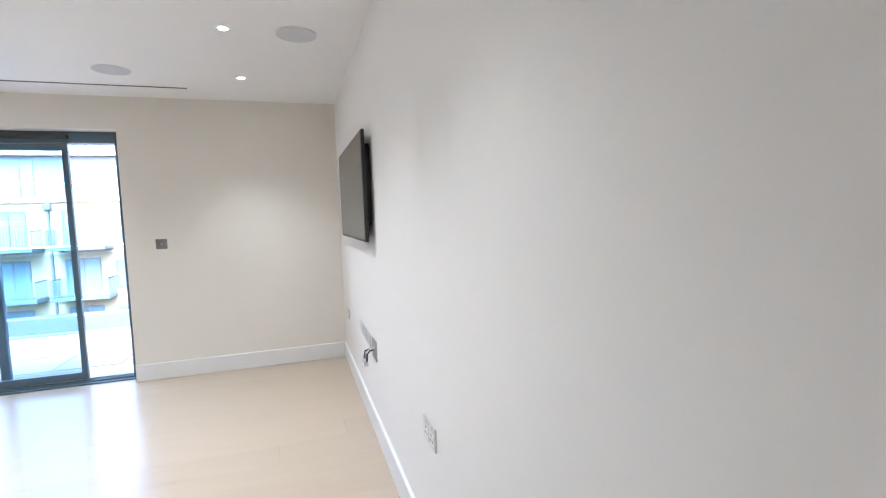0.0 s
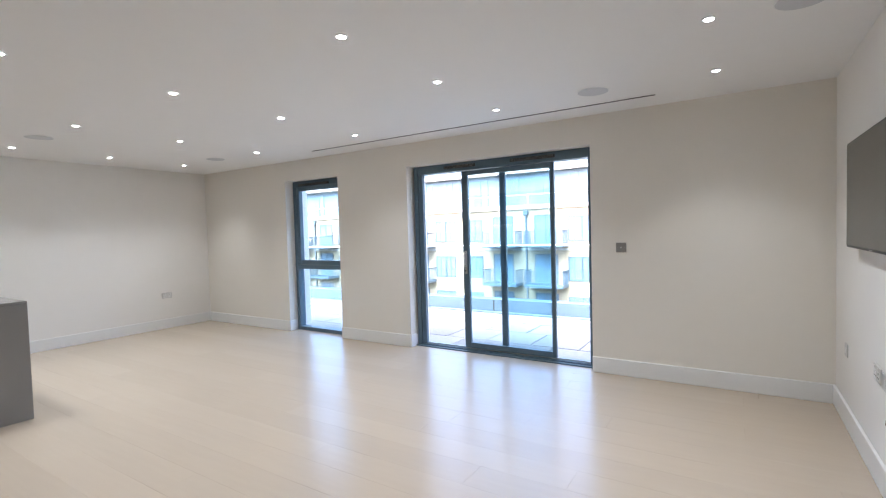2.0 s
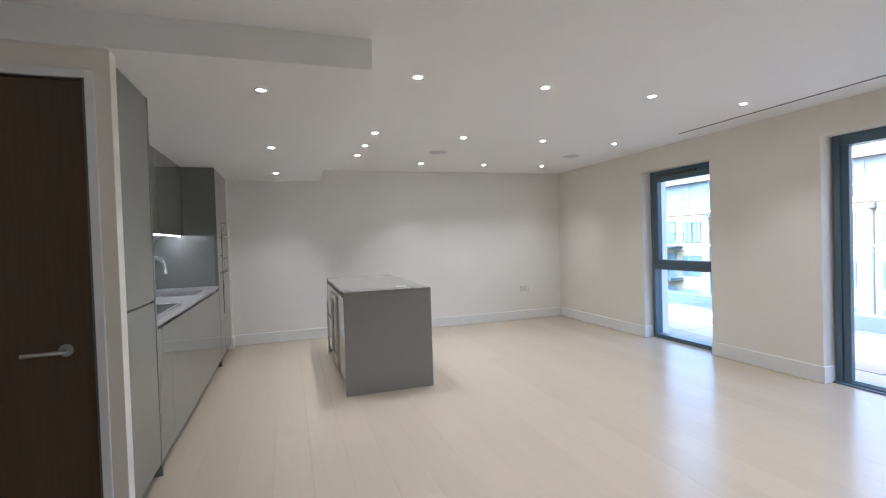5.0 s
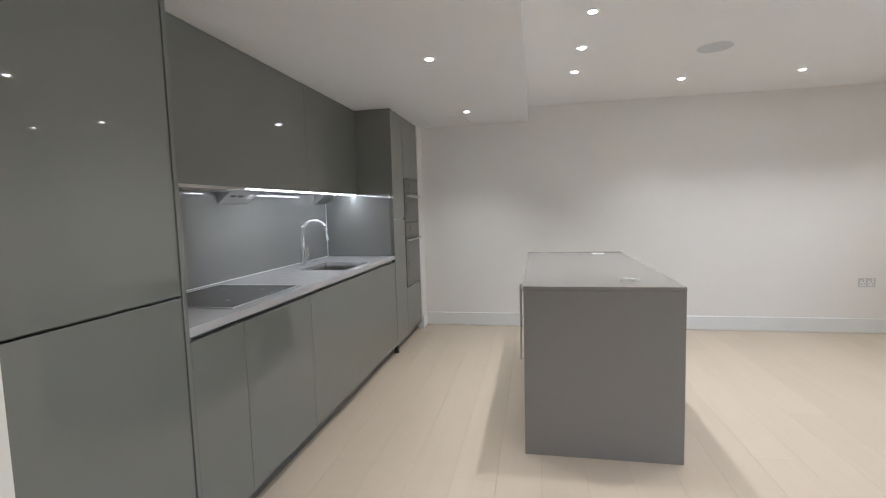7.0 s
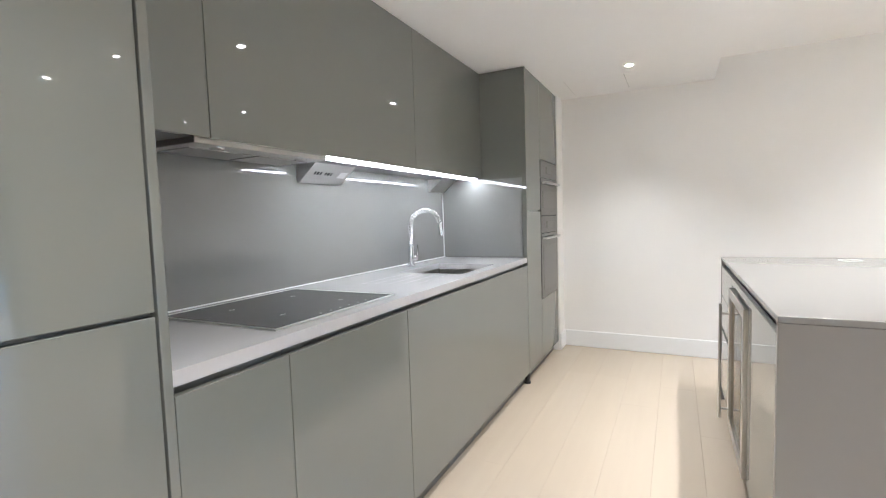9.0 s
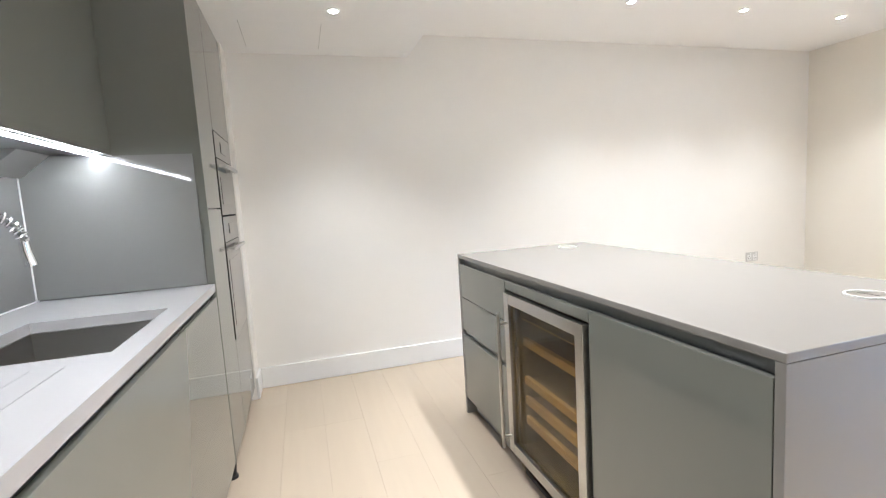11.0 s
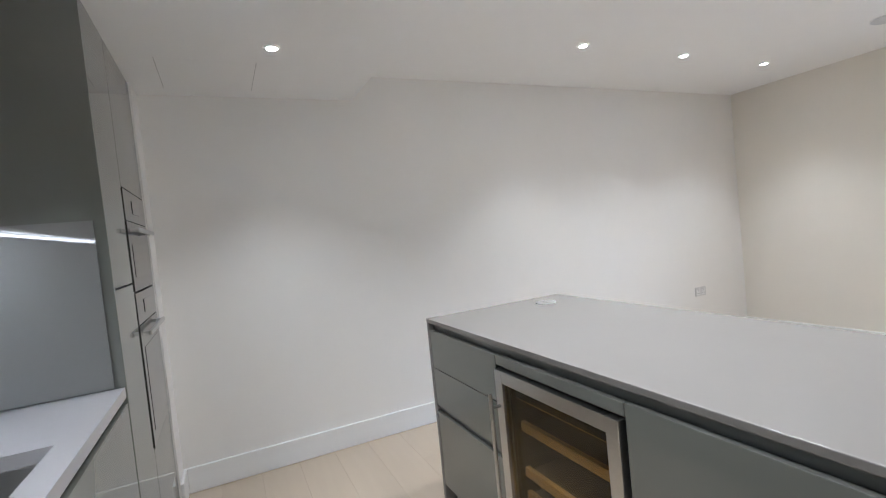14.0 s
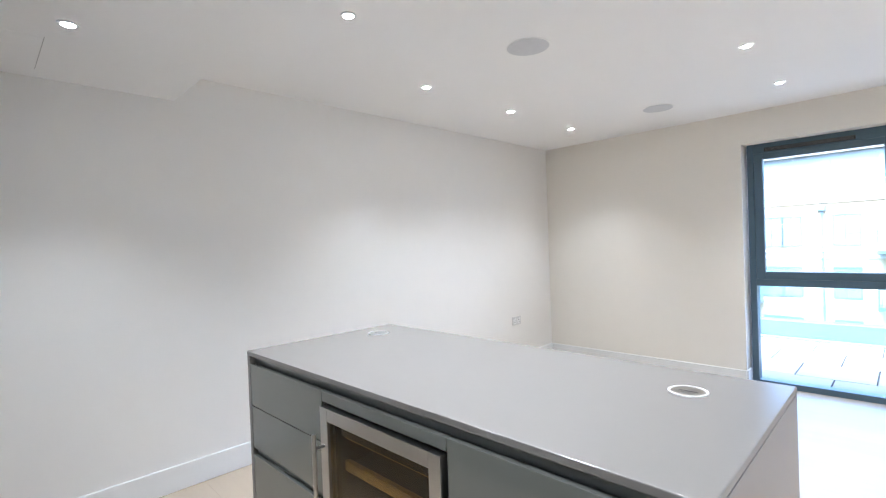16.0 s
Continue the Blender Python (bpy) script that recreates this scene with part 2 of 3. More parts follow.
S = 0.018
skirting("baseboard_west", XW, XW + S, -1.19 + S, YN)
skirting("baseboard_nib", XW, -2.5755, -1.19, -1.19 + S)
skirting("baseboard_north", XW + S, WIN[0], YN - S, YN)
skirting("baseboard_north", WIN[1], SLD[0], YN - S, YN)
skirting("baseboard_north", SLD[1], XE - S, YN - S, YN)
skirting("baseboard_reveal", WIN[0], WIN[0] + S, YN - S, 4.06)
skirting("baseboard_reveal", SLD[0], SLD[0] + S, YN - S, 4.06)
skirting("baseboard_east", XE - S, XE, YB, YN)
skirting("baseboard_south", 1.70 + S, XE - S, YB, YB + S)
skirting("baseboard_door", 1.70, 1.70 + S, DY1 + 0.045, -1.165 + S)
skirting("baseboard_nib_end", 1.62, 1.70, -1.165, -1.165 + S)


# ---------- sliding door and window ----------
def frame_bars(name, parent, x0, x1, y0, y1, z0, z1, w, material=ALU, wb=None, wt=None):
    wb, wt = wb or w, wt or w
    part(name + "_stile", bx(x0, x0 + w, y0, y1, z0, z1, bevel=0.004), material, parent)
    part(name + "_stile", bx(x1 - w, x1, y0, y1, z0, z1, bevel=0.004), material, parent)
    part(name + "_rail", bx(x0 + w, x1 - w, y0 + 0.002, y1 - 0.002, z0, z0 + wb, bevel=0.004), material, parent)
    part(name + "_rail", bx(x0 + w, x1 - w, y0 + 0.002, y1 - 0.002, z1 - wt, z1, bevel=0.004), material, parent)


def pane(parent, x0, x1, y, z0, z1, material=GLASS):
    ob = part("pane", bx(x0, x1, y - 0.003, y + 0.003, z0, z1), material, parent, "clear glass pane")
    ob.visible_shadow = False
    return ob


def vent(parent, x0, x1, y, z):
    v = part("trickle_vent", bx(x0, x1, y - 0.018, y, z, z + 0.032, bevel=0.004), BLACK, parent, "black trickle vent in the head")
    for k in range(3):
        part("vent_slot", bx(x0 + 0.01, x1 - 0.01, y - 0.021, y - 0.017, z + 0.006 + 0.009 * k, z + 0.009 + 0.009 * k), CHANNEL, v)


def sliding_door():
    t = tagged(thing("door_1", (2.38, 4.1, 0), "partly open sliding glass door with blue-grey aluminium frame", "sliding door"), kind="structure")
    x0, x1, top = SLD[0] + S, SLD[1], SLD[2]
    frame_bars("outer_frame", t, x0, x1, 4.06, 4.20, -0.02, top, 0.055, wb=0.045, wt=0.095)
    part("track", bx(x0 + 0.055, x1 - 0.055, 4.10, 4.112, 0.025, 0.04), STEEL, t)
    part("jamb_liner", bx(x0 + 0.055, x0 + 0.115, 4.075, 4.12, 0.025, top - 0.095, bevel=0.004), ALU, t)
    vent(t, 1.80, 2.20, 4.06, 2.075)
    vent(t, 2.62, 3.10, 4.06, 2.075)
    leaf = part("sliding_leaf", bx(2.01, 2.085, 4.072, 4.112, 0.04, 2.035, bevel=0.004), ALU, t)
    part("leaf_stile", bx(3.035, 3.078, 4.072, 4.112, 0.04, 2.035, bevel=0.004), ALU, leaf)
    part("leaf_rail", bx(2.085, 3.035, 4.074, 4.110, 0.04, 0.10, bevel=0.004), ALU, leaf)
    part("leaf_rail", bx(2.085, 3.035, 4.074, 4.110, 1.985, 2.035, bevel=0.004), ALU, leaf)
    pane(leaf, 2.08, 3.04, 4.092, 0.09, 1.99)
    fix = part("second_leaf", bx(2.45, 2.515, 4.125, 4.165, 0.03, 2.035, bevel=0.004), ALU, t)
    part("leaf_rail", bx(2.515, 3.05, 4.127, 4.163, 0.025, 0.075, bevel=0.004), ALU, fix)
    part("leaf_rail", bx(2.515, 3.05, 4.127, 4.163, 1.99, 2.035, bevel=0.004), ALU, fix)
    pane(fix, 2.51, 3.05, 4.145, 0.07, 1.995)
    hb = bmesh.new()
    sweep(hb, [(2.047, 4.072, 1.12), (2.047, 4.035, 1.115), (2.047, 4.028, 1.09), (2.047, 4.028, 1.0), (2.047, 4.035, 0.975), (2.047, 4.072, 0.97)], 0.009)
    h = part("pull_handle", hb, TRIM, leaf, "white D-shaped pull handle", True)
    ho = bmesh.new()
    sweep(ho, [(2.047, 4.112, 1.12), (2.047, 4.149, 1.115), (2.047, 4.156, 1.09), (2.047, 4.156, 1.0), (2.047, 4.149, 0.975), (2.047, 4.112, 0.97)], 0.009)
    part("pull_handle", ho, TRIM, leaf, "white D-shaped pull handle", True)
    part("lock_plate", bx(2.03, 2.064, 4.066, 4.073, 0.88, 1.14, bevel=0.003), STEEL, leaf, "steel lock plate")
    part("key_cylinder", cyl(bmesh.new(), (2.047, 4.052, 0.915), 0.011, 0.018, 14, "y"), CHROME, leaf, "", True)
    part("threshold", bx(x0, x1, 4.02, 4.06, -0.012, 0.012, bevel=0.003), ALU, t)
    return t


def side_window():
    t = tagged(thing("window_1", (-0.35, 4.1, 0), "tall window with opening upper casement in blue-grey frame", "window"), kind="structure")
    x0, x1, top = WIN[0] + S, WIN[1], WIN[2]
    frame_bars("outer_frame", t, x0, x1, 4.06, 4.17, -0.01, top, 0.05, wb=0.06, wt=0.085)
    part("transom", bx(x0 + 0.05, x1 - 0.05, 4.055, 4.17, 0.885, 0.945, bevel=0.004), ALU, t)
    vent(t, -0.65, -0.05, 4.06, 2.06)
    sash = part("sash_stile", bx(x0 + 0.05, x0 + 0.115, 4.066, 4.13, 0.945, top - 0.085, bevel=0.005), ALU, t)
    part("sash_stile", bx(x1 - 0.115, x1 - 0.05, 4.066, 4.13, 0.945, top - 0.085, bevel=0.005), ALU, t)
    part("sash_rail", bx(x0 + 0.115, x1 - 0.115, 4.068, 4.128, 0.945, 1.01, bevel=0.005), ALU, t)
    part("sash_rail", bx(x0 + 0.115, x1 - 0.115, 4.068, 4.128, top - 0.14, top - 0.085, bevel=0.005), ALU, t)
    pane(t, x0 + 0.11, x1 - 0.11, 4.10, 1.0, top - 0.13)
    pane(t, x0 + 0.045, x1 - 0.045, 4.11, 0.045, 0.89)
    hd = part("window_handle", bx(x1 - 0.095, x1 - 0.07, 4.052, 4.066, 1.38, 1.48, bevel=0.003), TRIM, t, "white casement handle")
    part("lever", bx(x1 - 0.092, x1 - 0.073, 4.025, 4.045, 1.36, 1.50, bevel=0.005), TRIM, hd)
    part("lever_neck", bx(x1 - 0.09, x1 - 0.075, 4.04, 4.055, 1.44, 1.46), TRIM, hd)
    return t


sliding_door()
side_window()


# ---------- inner door ----------
def inner_door():
    t = tagged(thing("door_2", (1.70, -1.7, 0), "closed dark wenge veneer flush door with steel lever", "door"), kind="structure")
    part("door_leaf", bx(1.655, 1.699, DY0 + 0.035, DY1 - 0.008, 0.006, DH - 0.02, bevel=0.002), WENGE, t)
    part("door_stop", bx(1.64, 1.71, DY1 - 0.005, DY1 + 0.004, 0, DH - 0.003), CHANNEL, t)
    for y0, y1 in ((DY1 + 0.004, DY1 + 0.04), (DY0 - 0.01, DY0 + 0.03)):
        part("architrave", bx(1.698, 1.712, y0, y1, 0, DH + 0.03, bevel=0.003), TRIM, t)
    part("architrave", bx(1.698, 1.712, DY0 + 0.03, DY1 + 0.004, DH - 0.008, DH + 0.03, bevel=0.003), TRIM, t)
    h = part("rose", cyl(bmesh.new(), (1.70, -1.375, 0.925), 0.027, 0.008, 28, "x"), STEEL, t, "round steel rose", True)
    part("lever", sweep(bmesh.new(), [(1.705, -1.375, 0.925), (1.745, -1.375, 0.925), (1.755, -1.385, 0.925), (1.757, -1.42, 0.924), (1.757, -1.515, 0.922)], 0.0095, 10), STEEL, h, "steel lever handle", True)


inner_door()


# ---------- island ----------
def bar_handle(name, parent, x, y, z0, z1):
    h = part(name, sweep(bmesh.new(), [(x, y, z0), (x, y, z1)], 0.0075, 12), STEEL, parent, "brushed steel bar handle", True)
    for z in (z0 + 0.05, z1 - 0.05):
        part("standoff", cyl(bmesh.new(), (x, y, z), 0.006, 0.048, 10, "y"), STEEL, h, "", True)


def island():
    L, R, N = -1.85, 0.0, 0.80
    t = thing("kitchen_island", (-0.925, 0.4, 0), "grey kitchen island with quartz waterfall ends and wine cooler", "kitchen island")
    part("worktop", bx(L, R, 0.0, N, 0.90, 0.92, bevel=0.0025), QUARTZ, t, "matt grey quartz worktop")
    part("end_panel", bx(R - 0.022, R, 0.001, N - 0.001, 0.0, 0.899, bevel=0.0015), QUARTZ, t, "grey quartz waterfall end")
    part("end_panel", bx(L, L + 0.022, 0.001, N - 0.001, 0.0, 0.899, bevel=0.0015), QUARTZ, t, "grey quartz waterfall end")
    part("back_panel", bx(L + 0.023, R - 0.023, N - 0.02, N - 0.002, 0.002, 0.898), LACQ, t)
    part("grip_rail", bx(L + 0.023, R - 0.023, 0.028, 0.05, 0.86, 0.898), CHANNEL, t, "dark recessed grip rail")
    part("carcass", bx(L + 0.024, -1.245, 0.024, N - 0.022, 0.10, 0.858), LACQ_EDGE, t)
    part("carcass", bx(-0.612, R - 0.024, 0.024, N - 0.022, 0.10, 0.858), LACQ_EDGE, t)
    part("plinth", bx(L + 0.024, R - 0.024, 0.06, 0.076, 0.001, 0.098), LACQ_EDGE, t)
    a, b = L + 0.025, -1.232
    part("drawer_front", bx(a, b, 0.003, 0.022, 0.684, 0.864, bevel=0.0015), LACQ, t, "grey gloss drawer front")
    part("drawer_front", bx(a, b, 0.003, 0.022, 0.497, 0.680, bevel=0.0015), LACQ, t, "grey gloss drawer front")
    part("grip_rail", bx(a, b, 0.02, 0.0235, 0.466, 0.495), CHANNEL, t, "dark recessed grip rail")
    part("drawer_front", bx(a, b, 0.003, 0.022, 0.10, 0.465, bevel=0.0015), LACQ, t, "deep grey gloss drawer front")
    part("filler_front", bx(-1.228, -0.619, 0.003, 0.022, 0.828, 0.864, bevel=0.0015), LACQ, t)
    part("cabinet_door", bx(-0.615, R - 0.026, 0.003, 0.022, 0.10, 0.864, bevel=0.0015), LACQ, t, "large grey gloss door")
    return t


def wine_cooler():
    x0, x1, z0, z1 = -1.22, -0.628, 0.105, 0.817
    t = thing("wine_cooler", (-0.927, 0.3, 0), "steel-framed wine cooler with beech shelves built into island", "wine cooler")
    part("cavity_side", bx(x0 + 0.005, x0 + 0.025, 0.03, 0.56, z0, z1), CAVITY, t)
    part("cavity_side", bx(x1 - 0.025, x1 - 0.005, 0.03, 0.56, z0, z1), CAVITY, t)
    part("cavity_back", bx(x0 + 0.005, x1 - 0.005, 0.56, 0.58, z0, z1), CAVITY, t)
    part("cavity_top", bx(x0 + 0.025, x1 - 0.025, 0.03, 0.56, z1 - 0.02, z1), CAVITY, t)
    part("cavity_floor", bx(x0 + 0.025, x1 - 0.025, 0.03, 0.56, 0.03, z0 + 0.02), CAVITY, t)
    d = part("door_frame", bx(x0, x0 + 0.045, -0.012, 0.02, z0, z1, bevel=0.002), STEEL, t, "brushed steel door frame")
    part("frame_stile", bx(x1 - 0.045, x1, -0.012, 0.02, z0, z1, bevel=0.002), STEEL, d)
    part("frame_rail", bx(x0 + 0.045, x1 - 0.045, -0.0115, 0.019, z0, z0 + 0.045, bevel=0.002), STEEL, d)
    part("frame_rail", bx(x0 + 0.045, x1 - 0.045, -0.0115, 0.019, z1 - 0.045, z1, bevel=0.002), STEEL, d)
    g = part("door_glass", bx(x0 + 0.044, x1 - 0.044, 0.0, 0.006, z0 + 0.044, z1 - 0.044), WINEGLASS, t, "smoked brown glass")
    g.visible_shadow = False
    for z in (0.235, 0.325, 0.415, 0.585, 0.70):
        s = part("shelf_front", bx(x0 + 0.05, x1 - 0.05, 0.05, 0.07, z, z + 0.036, bevel=0.003), SHELFWOOD, t, "beech shelf front")
        part("shelf_board", bx(x0 + 0.05, x1 - 0.05, 0.0705, 0.5, z + 0.004, z + 0.018), CAVITY, s)
    part("control_strip", bx(x0 + 0.05, x1 - 0.05, 0.04, 0.06, z1 - 0.105, z1 - 0.06), BLACK, t)
    bar_handle("door_handle", t, x0 + 0.022, -0.05, 0.13, 0.735)
    part("vent_grille", bx(x0 + 0.06, x1 - 0.0, 0.03, 0.055, 0.012, 0.085), BLACK, t, "black plinth vent")


def pop_up_socket(x, y):
    t = thing("pop_up_socket", (x, y, 0.92), "round chrome pop-up socket set in the worktop", "socket", "pop-up sockets in the island")
    part("bezel", ring(bmesh.new(), (x, y, 0.9205), 0.045, 0.052, 0.003), TRIM, t, "", True)
    part("cap", cyl(bmesh.new(), (x, y, 0.9202), 0.044, 0.002, 32), STEEL, t, "", True)
    part("finger_slot", bx(x - 0.025, x + 0.025, y - 0.002, y + 0.002, 0.9222, 0.923), CHANNEL, t)


island()
wine_cooler()
pop_up_socket(-0.215, 0.57)
pop_up_socket(-1.676, 0.592)

# ---------- kitchen run ----------
YF = -1.20


def front(parent, x0, x1, z0, z1, name="cabinet_door", y=YF, label=""):
    return part(name, bx(min(x0, x1) + 0.0015, max(x0, x1) - 0.0015, y - 0.02, y, z0 + 0.0015, z1 - 0.0015, bevel=0.0015), LACQ, parent, label)


def tall_fridge():
    t = thing("tall_fridge_cabinet", (1.31, -1.5, 0), "tall grey gloss integrated fridge cabinet, two doors", "tall cabinet")
    part("carcass", bx(1.0, 1.618, YS, YF - 0.022, 0.08, HK - 0.002), LACQ_EDGE, t)
    part("plinth", bx(1.0, 1.618, YF - 0.06, YF - 0.045, 0.001, 0.079), LACQ_EDGE, t)
    front(t, 1.002, 1.612, 1.05, HK - 0.004)
    front(t, 1.002, 1.612, 0.08, 1.044)
    part("end_panel", bx(0.978, 0.999, YS, YF + 0.003, 0.001, HK - 0.003, bevel=0.0015), LACQ, t)


def base_unit(x0, x1, kind_label, split=False):
    t = thing("base_cabinet", ((x0 + x1) / 2, -1.5, 0), kind_label, "base cabinet", "kitchen base cabinets")
    a, b = min(x0, x1), max(x0, x1)
    part("carcass", bx(a + 0.001, b - 0.001, YS + 0.002, YF - 0.022, 0.08, 0.60), LACQ_EDGE, t)
    part("plinth", bx(a + 0.001, b - 0.001, YF - 0.06, YF - 0.045, 0.001, 0.079), LACQ_EDGE, t)
    part("grip_rail", bx(a + 0.001, b - 0.001, YF - 0.05, YF - 0.03, 0.845, 0.884), CHANNEL, t, "dark recessed grip rail")
    front(t, a, b, 0.08, 0.866, label="grey gloss door")
    return t


tall_fridge()
for xa, xb in ((0.976, 0.648), (0.648, 0.02), (0.02, -1.638)):
    base_unit(xa, xb, "grey gloss handleless base cabinet under pale worktop")


def worktop():
    t = thing("kitchen_worktop", (-0.33, -1.5, 0.885), "pale grey quartz worktop with sink cutout and drainer grooves", "worktop")
    z0, z1, a, b = 0.885, 0.92, -1.638, 0.976
    sx0, sx1, sy0, sy1 = -1.165, -0.66, -1.665, -1.27
    for c in ((sx1, b, YS, YF - 0.002), (a, sx0, YS, YF - 0.002), (sx0, sx1, YS, sy0), (sx0, sx1, sy1, YF - 0.002)):
        part("slab", bx(*c, z0, z1), QUARTZ_PALE, t)
    part("upstand_seal", bx(a, b, YS + 0.006, YS + 0.014, 0.9202, 0.924), TRIM, t)
    for k in range(5):
        y = -1.60 + 0.065 * k
        part("drainer_groove", bx(-0.58, -0.23 - 0.02 * k, y, y + 0.010, 0.9203, 0.9212, bevel=0.0003), QUARTZ_PALE, t)
    s = thing("sink", (-0.91, -1.47, 0.72), "undermount brushed steel single bowl sink", "sink")
    part("bowl_wall", bx(sx0 - 0.008, sx0, sy0, sy1, 0.72, 0.884), STEEL, s)
    part("bowl_wall", bx(sx1, sx1 + 0.008, sy0, sy1, 0.72, 0.884), STEEL, s)
    part("bowl_wall", bx(sx0 - 0.008, sx1 + 0.008, sy0 - 0.008, sy0, 0.72, 0.884), STEEL, s)
    part("bowl_wall", bx(sx0 - 0.008, sx1 + 0.008, sy1, sy1 + 0.008, 0.72, 0.884), STEEL, s)
    part("bowl_floor", bx(sx0 - 0.008, sx1 + 0.008, sy0 - 0.008, sy1 + 0.008, 0.712, 0.72), STEEL, s)
    w = part("waste", ring(bmesh.new(), (-0.91, -1.47, 0.7201), 0.02, 0.045, 0.003), CHROME, s, "chrome waste", True)
    part("plug", cyl(bmesh.new(), (-0.91, -1.47, 0.7202), 0.019, 0.004), CHROME, w, "", True)
    o = thing("overflow_button", (-1.16, -1.76, 0.92), "small round chrome waste control on the worktop", "knob")
    part("knob", cyl(bmesh.new(), (-1.16, -1.76, 0.9202), 0.018, 0.012, 20), CHROME, o, "", True)


def tap():
    X, Y, Z = -0.955, -1.75, 0.92
    t = thing("kitchen_tap", (X, Y, Z), "chrome pull-down kitchen tap with coiled spring spout", "tap")
    part("base", cyl(bmesh.new(), (X, Y, Z), 0.026, 0.012, 28), CHROME, t, "", True)
    part("body", cyl(bmesh.new(), (X, Y, Z + 0.012), 0.0215, 0.118, 28), CHROME, t, "", True)
    lv = part("lever_hub", cyl(bmesh.new(), (X - 0.02, Y + 0.0, Z + 0.055), 0.0165, 0.03, 20, "y"), CHROME, t, "", True)
    part("lever", sweep(bmesh.new(), [(X - 0.03, Y + 0.022, Z + 0.058), (X - 0.037, Y + 0.026, Z + 0.075), (X - 0.037, Y + 0.026, Z + 0.135)], 0.0055), CHROME, lv, "", True)
    dx, dy = -0.62, 0.78
    line = []
    R, top = 0.095, Z + 0.255
    for i in range(20):
        line.append(Vector((X, Y, Z + 0.13 + (top - Z - 0.13) * i / 20)))
    for i in range(37):
        a = math.pi * i / 36 * 0.97
        d = R - R * math.cos(a)
        line.append(Vector((X + dx * d, Y + dy * d, top + R * math.sin(a))))
    part("hose", sweep(bmesh.new(), line, 0.0065), CHANNEL, t, "", True)
    seg = [0]
    for p, q in zip(line, line[1:]):
        seg.append(seg[-1] + (q - p).length)
    turns, coil = int(seg[-1] / 0.0155), []
    side = Vector((dy, -dx, 0)).normalized()
    steps = turns * 9
    for i in range(steps + 1):
        s = seg[-1] * i / steps
        k = max(j for j in range(len(seg)) if seg[j] <= s + 1e-9)
        k = min(k, len(line) - 2)
        f = (s - seg[k]) / (seg[k + 1] - seg[k])
        p = line[k].lerp(line[k + 1], min(max(f, 0), 1))
        d = (line[k + 1] - line[k]).normalized()
        up = d.cross(side)
        a = 6.28318 * i / 9
        coil.append(p + 0.0150 * (math.cos(a) * side + math.sin(a) * up))
    part("spring", sweep(bmesh.new(), coil, 0.0040, 6), CHROME, t, "bright coiled chrome spring", True)
    e = line[-1]
    part("spray_head", sweep(bmesh.new(), [e, e + Vector((0.002 * dx, 0.002 * dy, -0.03)), e + Vector((0.01 * dx, 0.01 * dy, -0.075))], lambda f: 0.013 + 0.004 * f, 16), CHROME, t, "", True)


def hob():
    t = thing("induction_hob", (0.32, -1.53, 0.92), "black glass induction hob with thin steel trim", "hob")
    x0, x1, y0, y1 = 0.025, 0.625, -1.78, -1.27
    for a in ((x0 - 0.012, x1 + 0.012, y1, y1 + 0.012), (x0 - 0.012, x1 + 0.012, y0 - 0.012, y0), (x0 - 0.012, x0, y0, y1), (x1, x1 + 0.012, y0, y1)):
        part("trim_strip", bx(*a, 0.9202, 0.9255, bevel=0.001), STEEL, t)
    part("glass_top", bx(x0, x1, y0, y1, 0.9203, 0.925), BLACKGLASS, t)
    for cx in (0.18, 0.47):
        for cy in (-1.40, -1.64):
            part("zone_mark", bx(cx - 0.012, cx + 0.012, cy - 0.001, cy + 0.001, 0.9251, 0.9254), PLATE, t)
            part("zone_mark", bx(cx - 0.001, cx + 0.001, cy - 0.012, cy + 0.012, 0.9251, 0.9253), PLATE, t)
    for k in range(6):
        part("touch_key", cyl(bmesh.new(), (0.16 + 0.05 * k, -1.295, 0.9251), 0.004, 0.0004, 10), PLATE, t)


worktop()
tap()
hob()


def wall_unit(x0, x1):
    t = thing("wall_cabinet", ((x0 + x1) / 2, -1.7, 1.49), "grey gloss wall cabinet above the worktop", "wall cabinet", "kitchen wall cabinets")
    a, b = min(x0, x1), max(x0, x1)
    part("carcass", bx(a + 0.001, b - 0.001, YS + 0.002, -1.553, 1.495, HK - 0.002), LACQ_EDGE, t)
    front(t, a, b, 1.488, HK - 0.003, y=-1.53, label="grey gloss lift-up door")
    return t


for xa, xb in ((0.976, 0.595), (0.595, -0.67), (-0.67, -1.638)):
    wall_unit(xa, xb)

sp = thing("splashback", (-0.33, YS, 0.92), "grey back-painted glass splashback behind the worktop", "splashback")
part("glass_panel", bx(-1.636, 0.976, YS + 0.0005, YS + 0.006, 0.9205, 1.494), SPLASH, sp)
part("glass_return", bx(-1.638, -1.631, YS + 0.007, YF - 0.03, 0.9245, 1.487), SPLASH, sp)
part("corner_seal", bx(-1.634, -1.628, YS + 0.005, YS + 0.011, 0.925, 1.487), TRIM, sp)


def hood():
    t = thing("extractor_hood", (0.3, -1.7, 1.46), "slim integrated steel extractor hood under the cabinets", "extractor hood")
    part("canopy", bx(0.03, 0.63, YS + 0.03, -1.56, 1.474, 1.4945, bevel=0.003), STEEL, t)
    for x in (0.06, 0.34):
        part("filter", bx(x, x + 0.25, -1.80, -1.64, 1.470, 1.4745), PLATE, t)
    for x in (0.14, 0.52):
        part("lamp_ring", cyl(bmesh.new(), (x, -1.60, 1.470), 0.025, 0.004), CHROME, t, "", True)


hood()


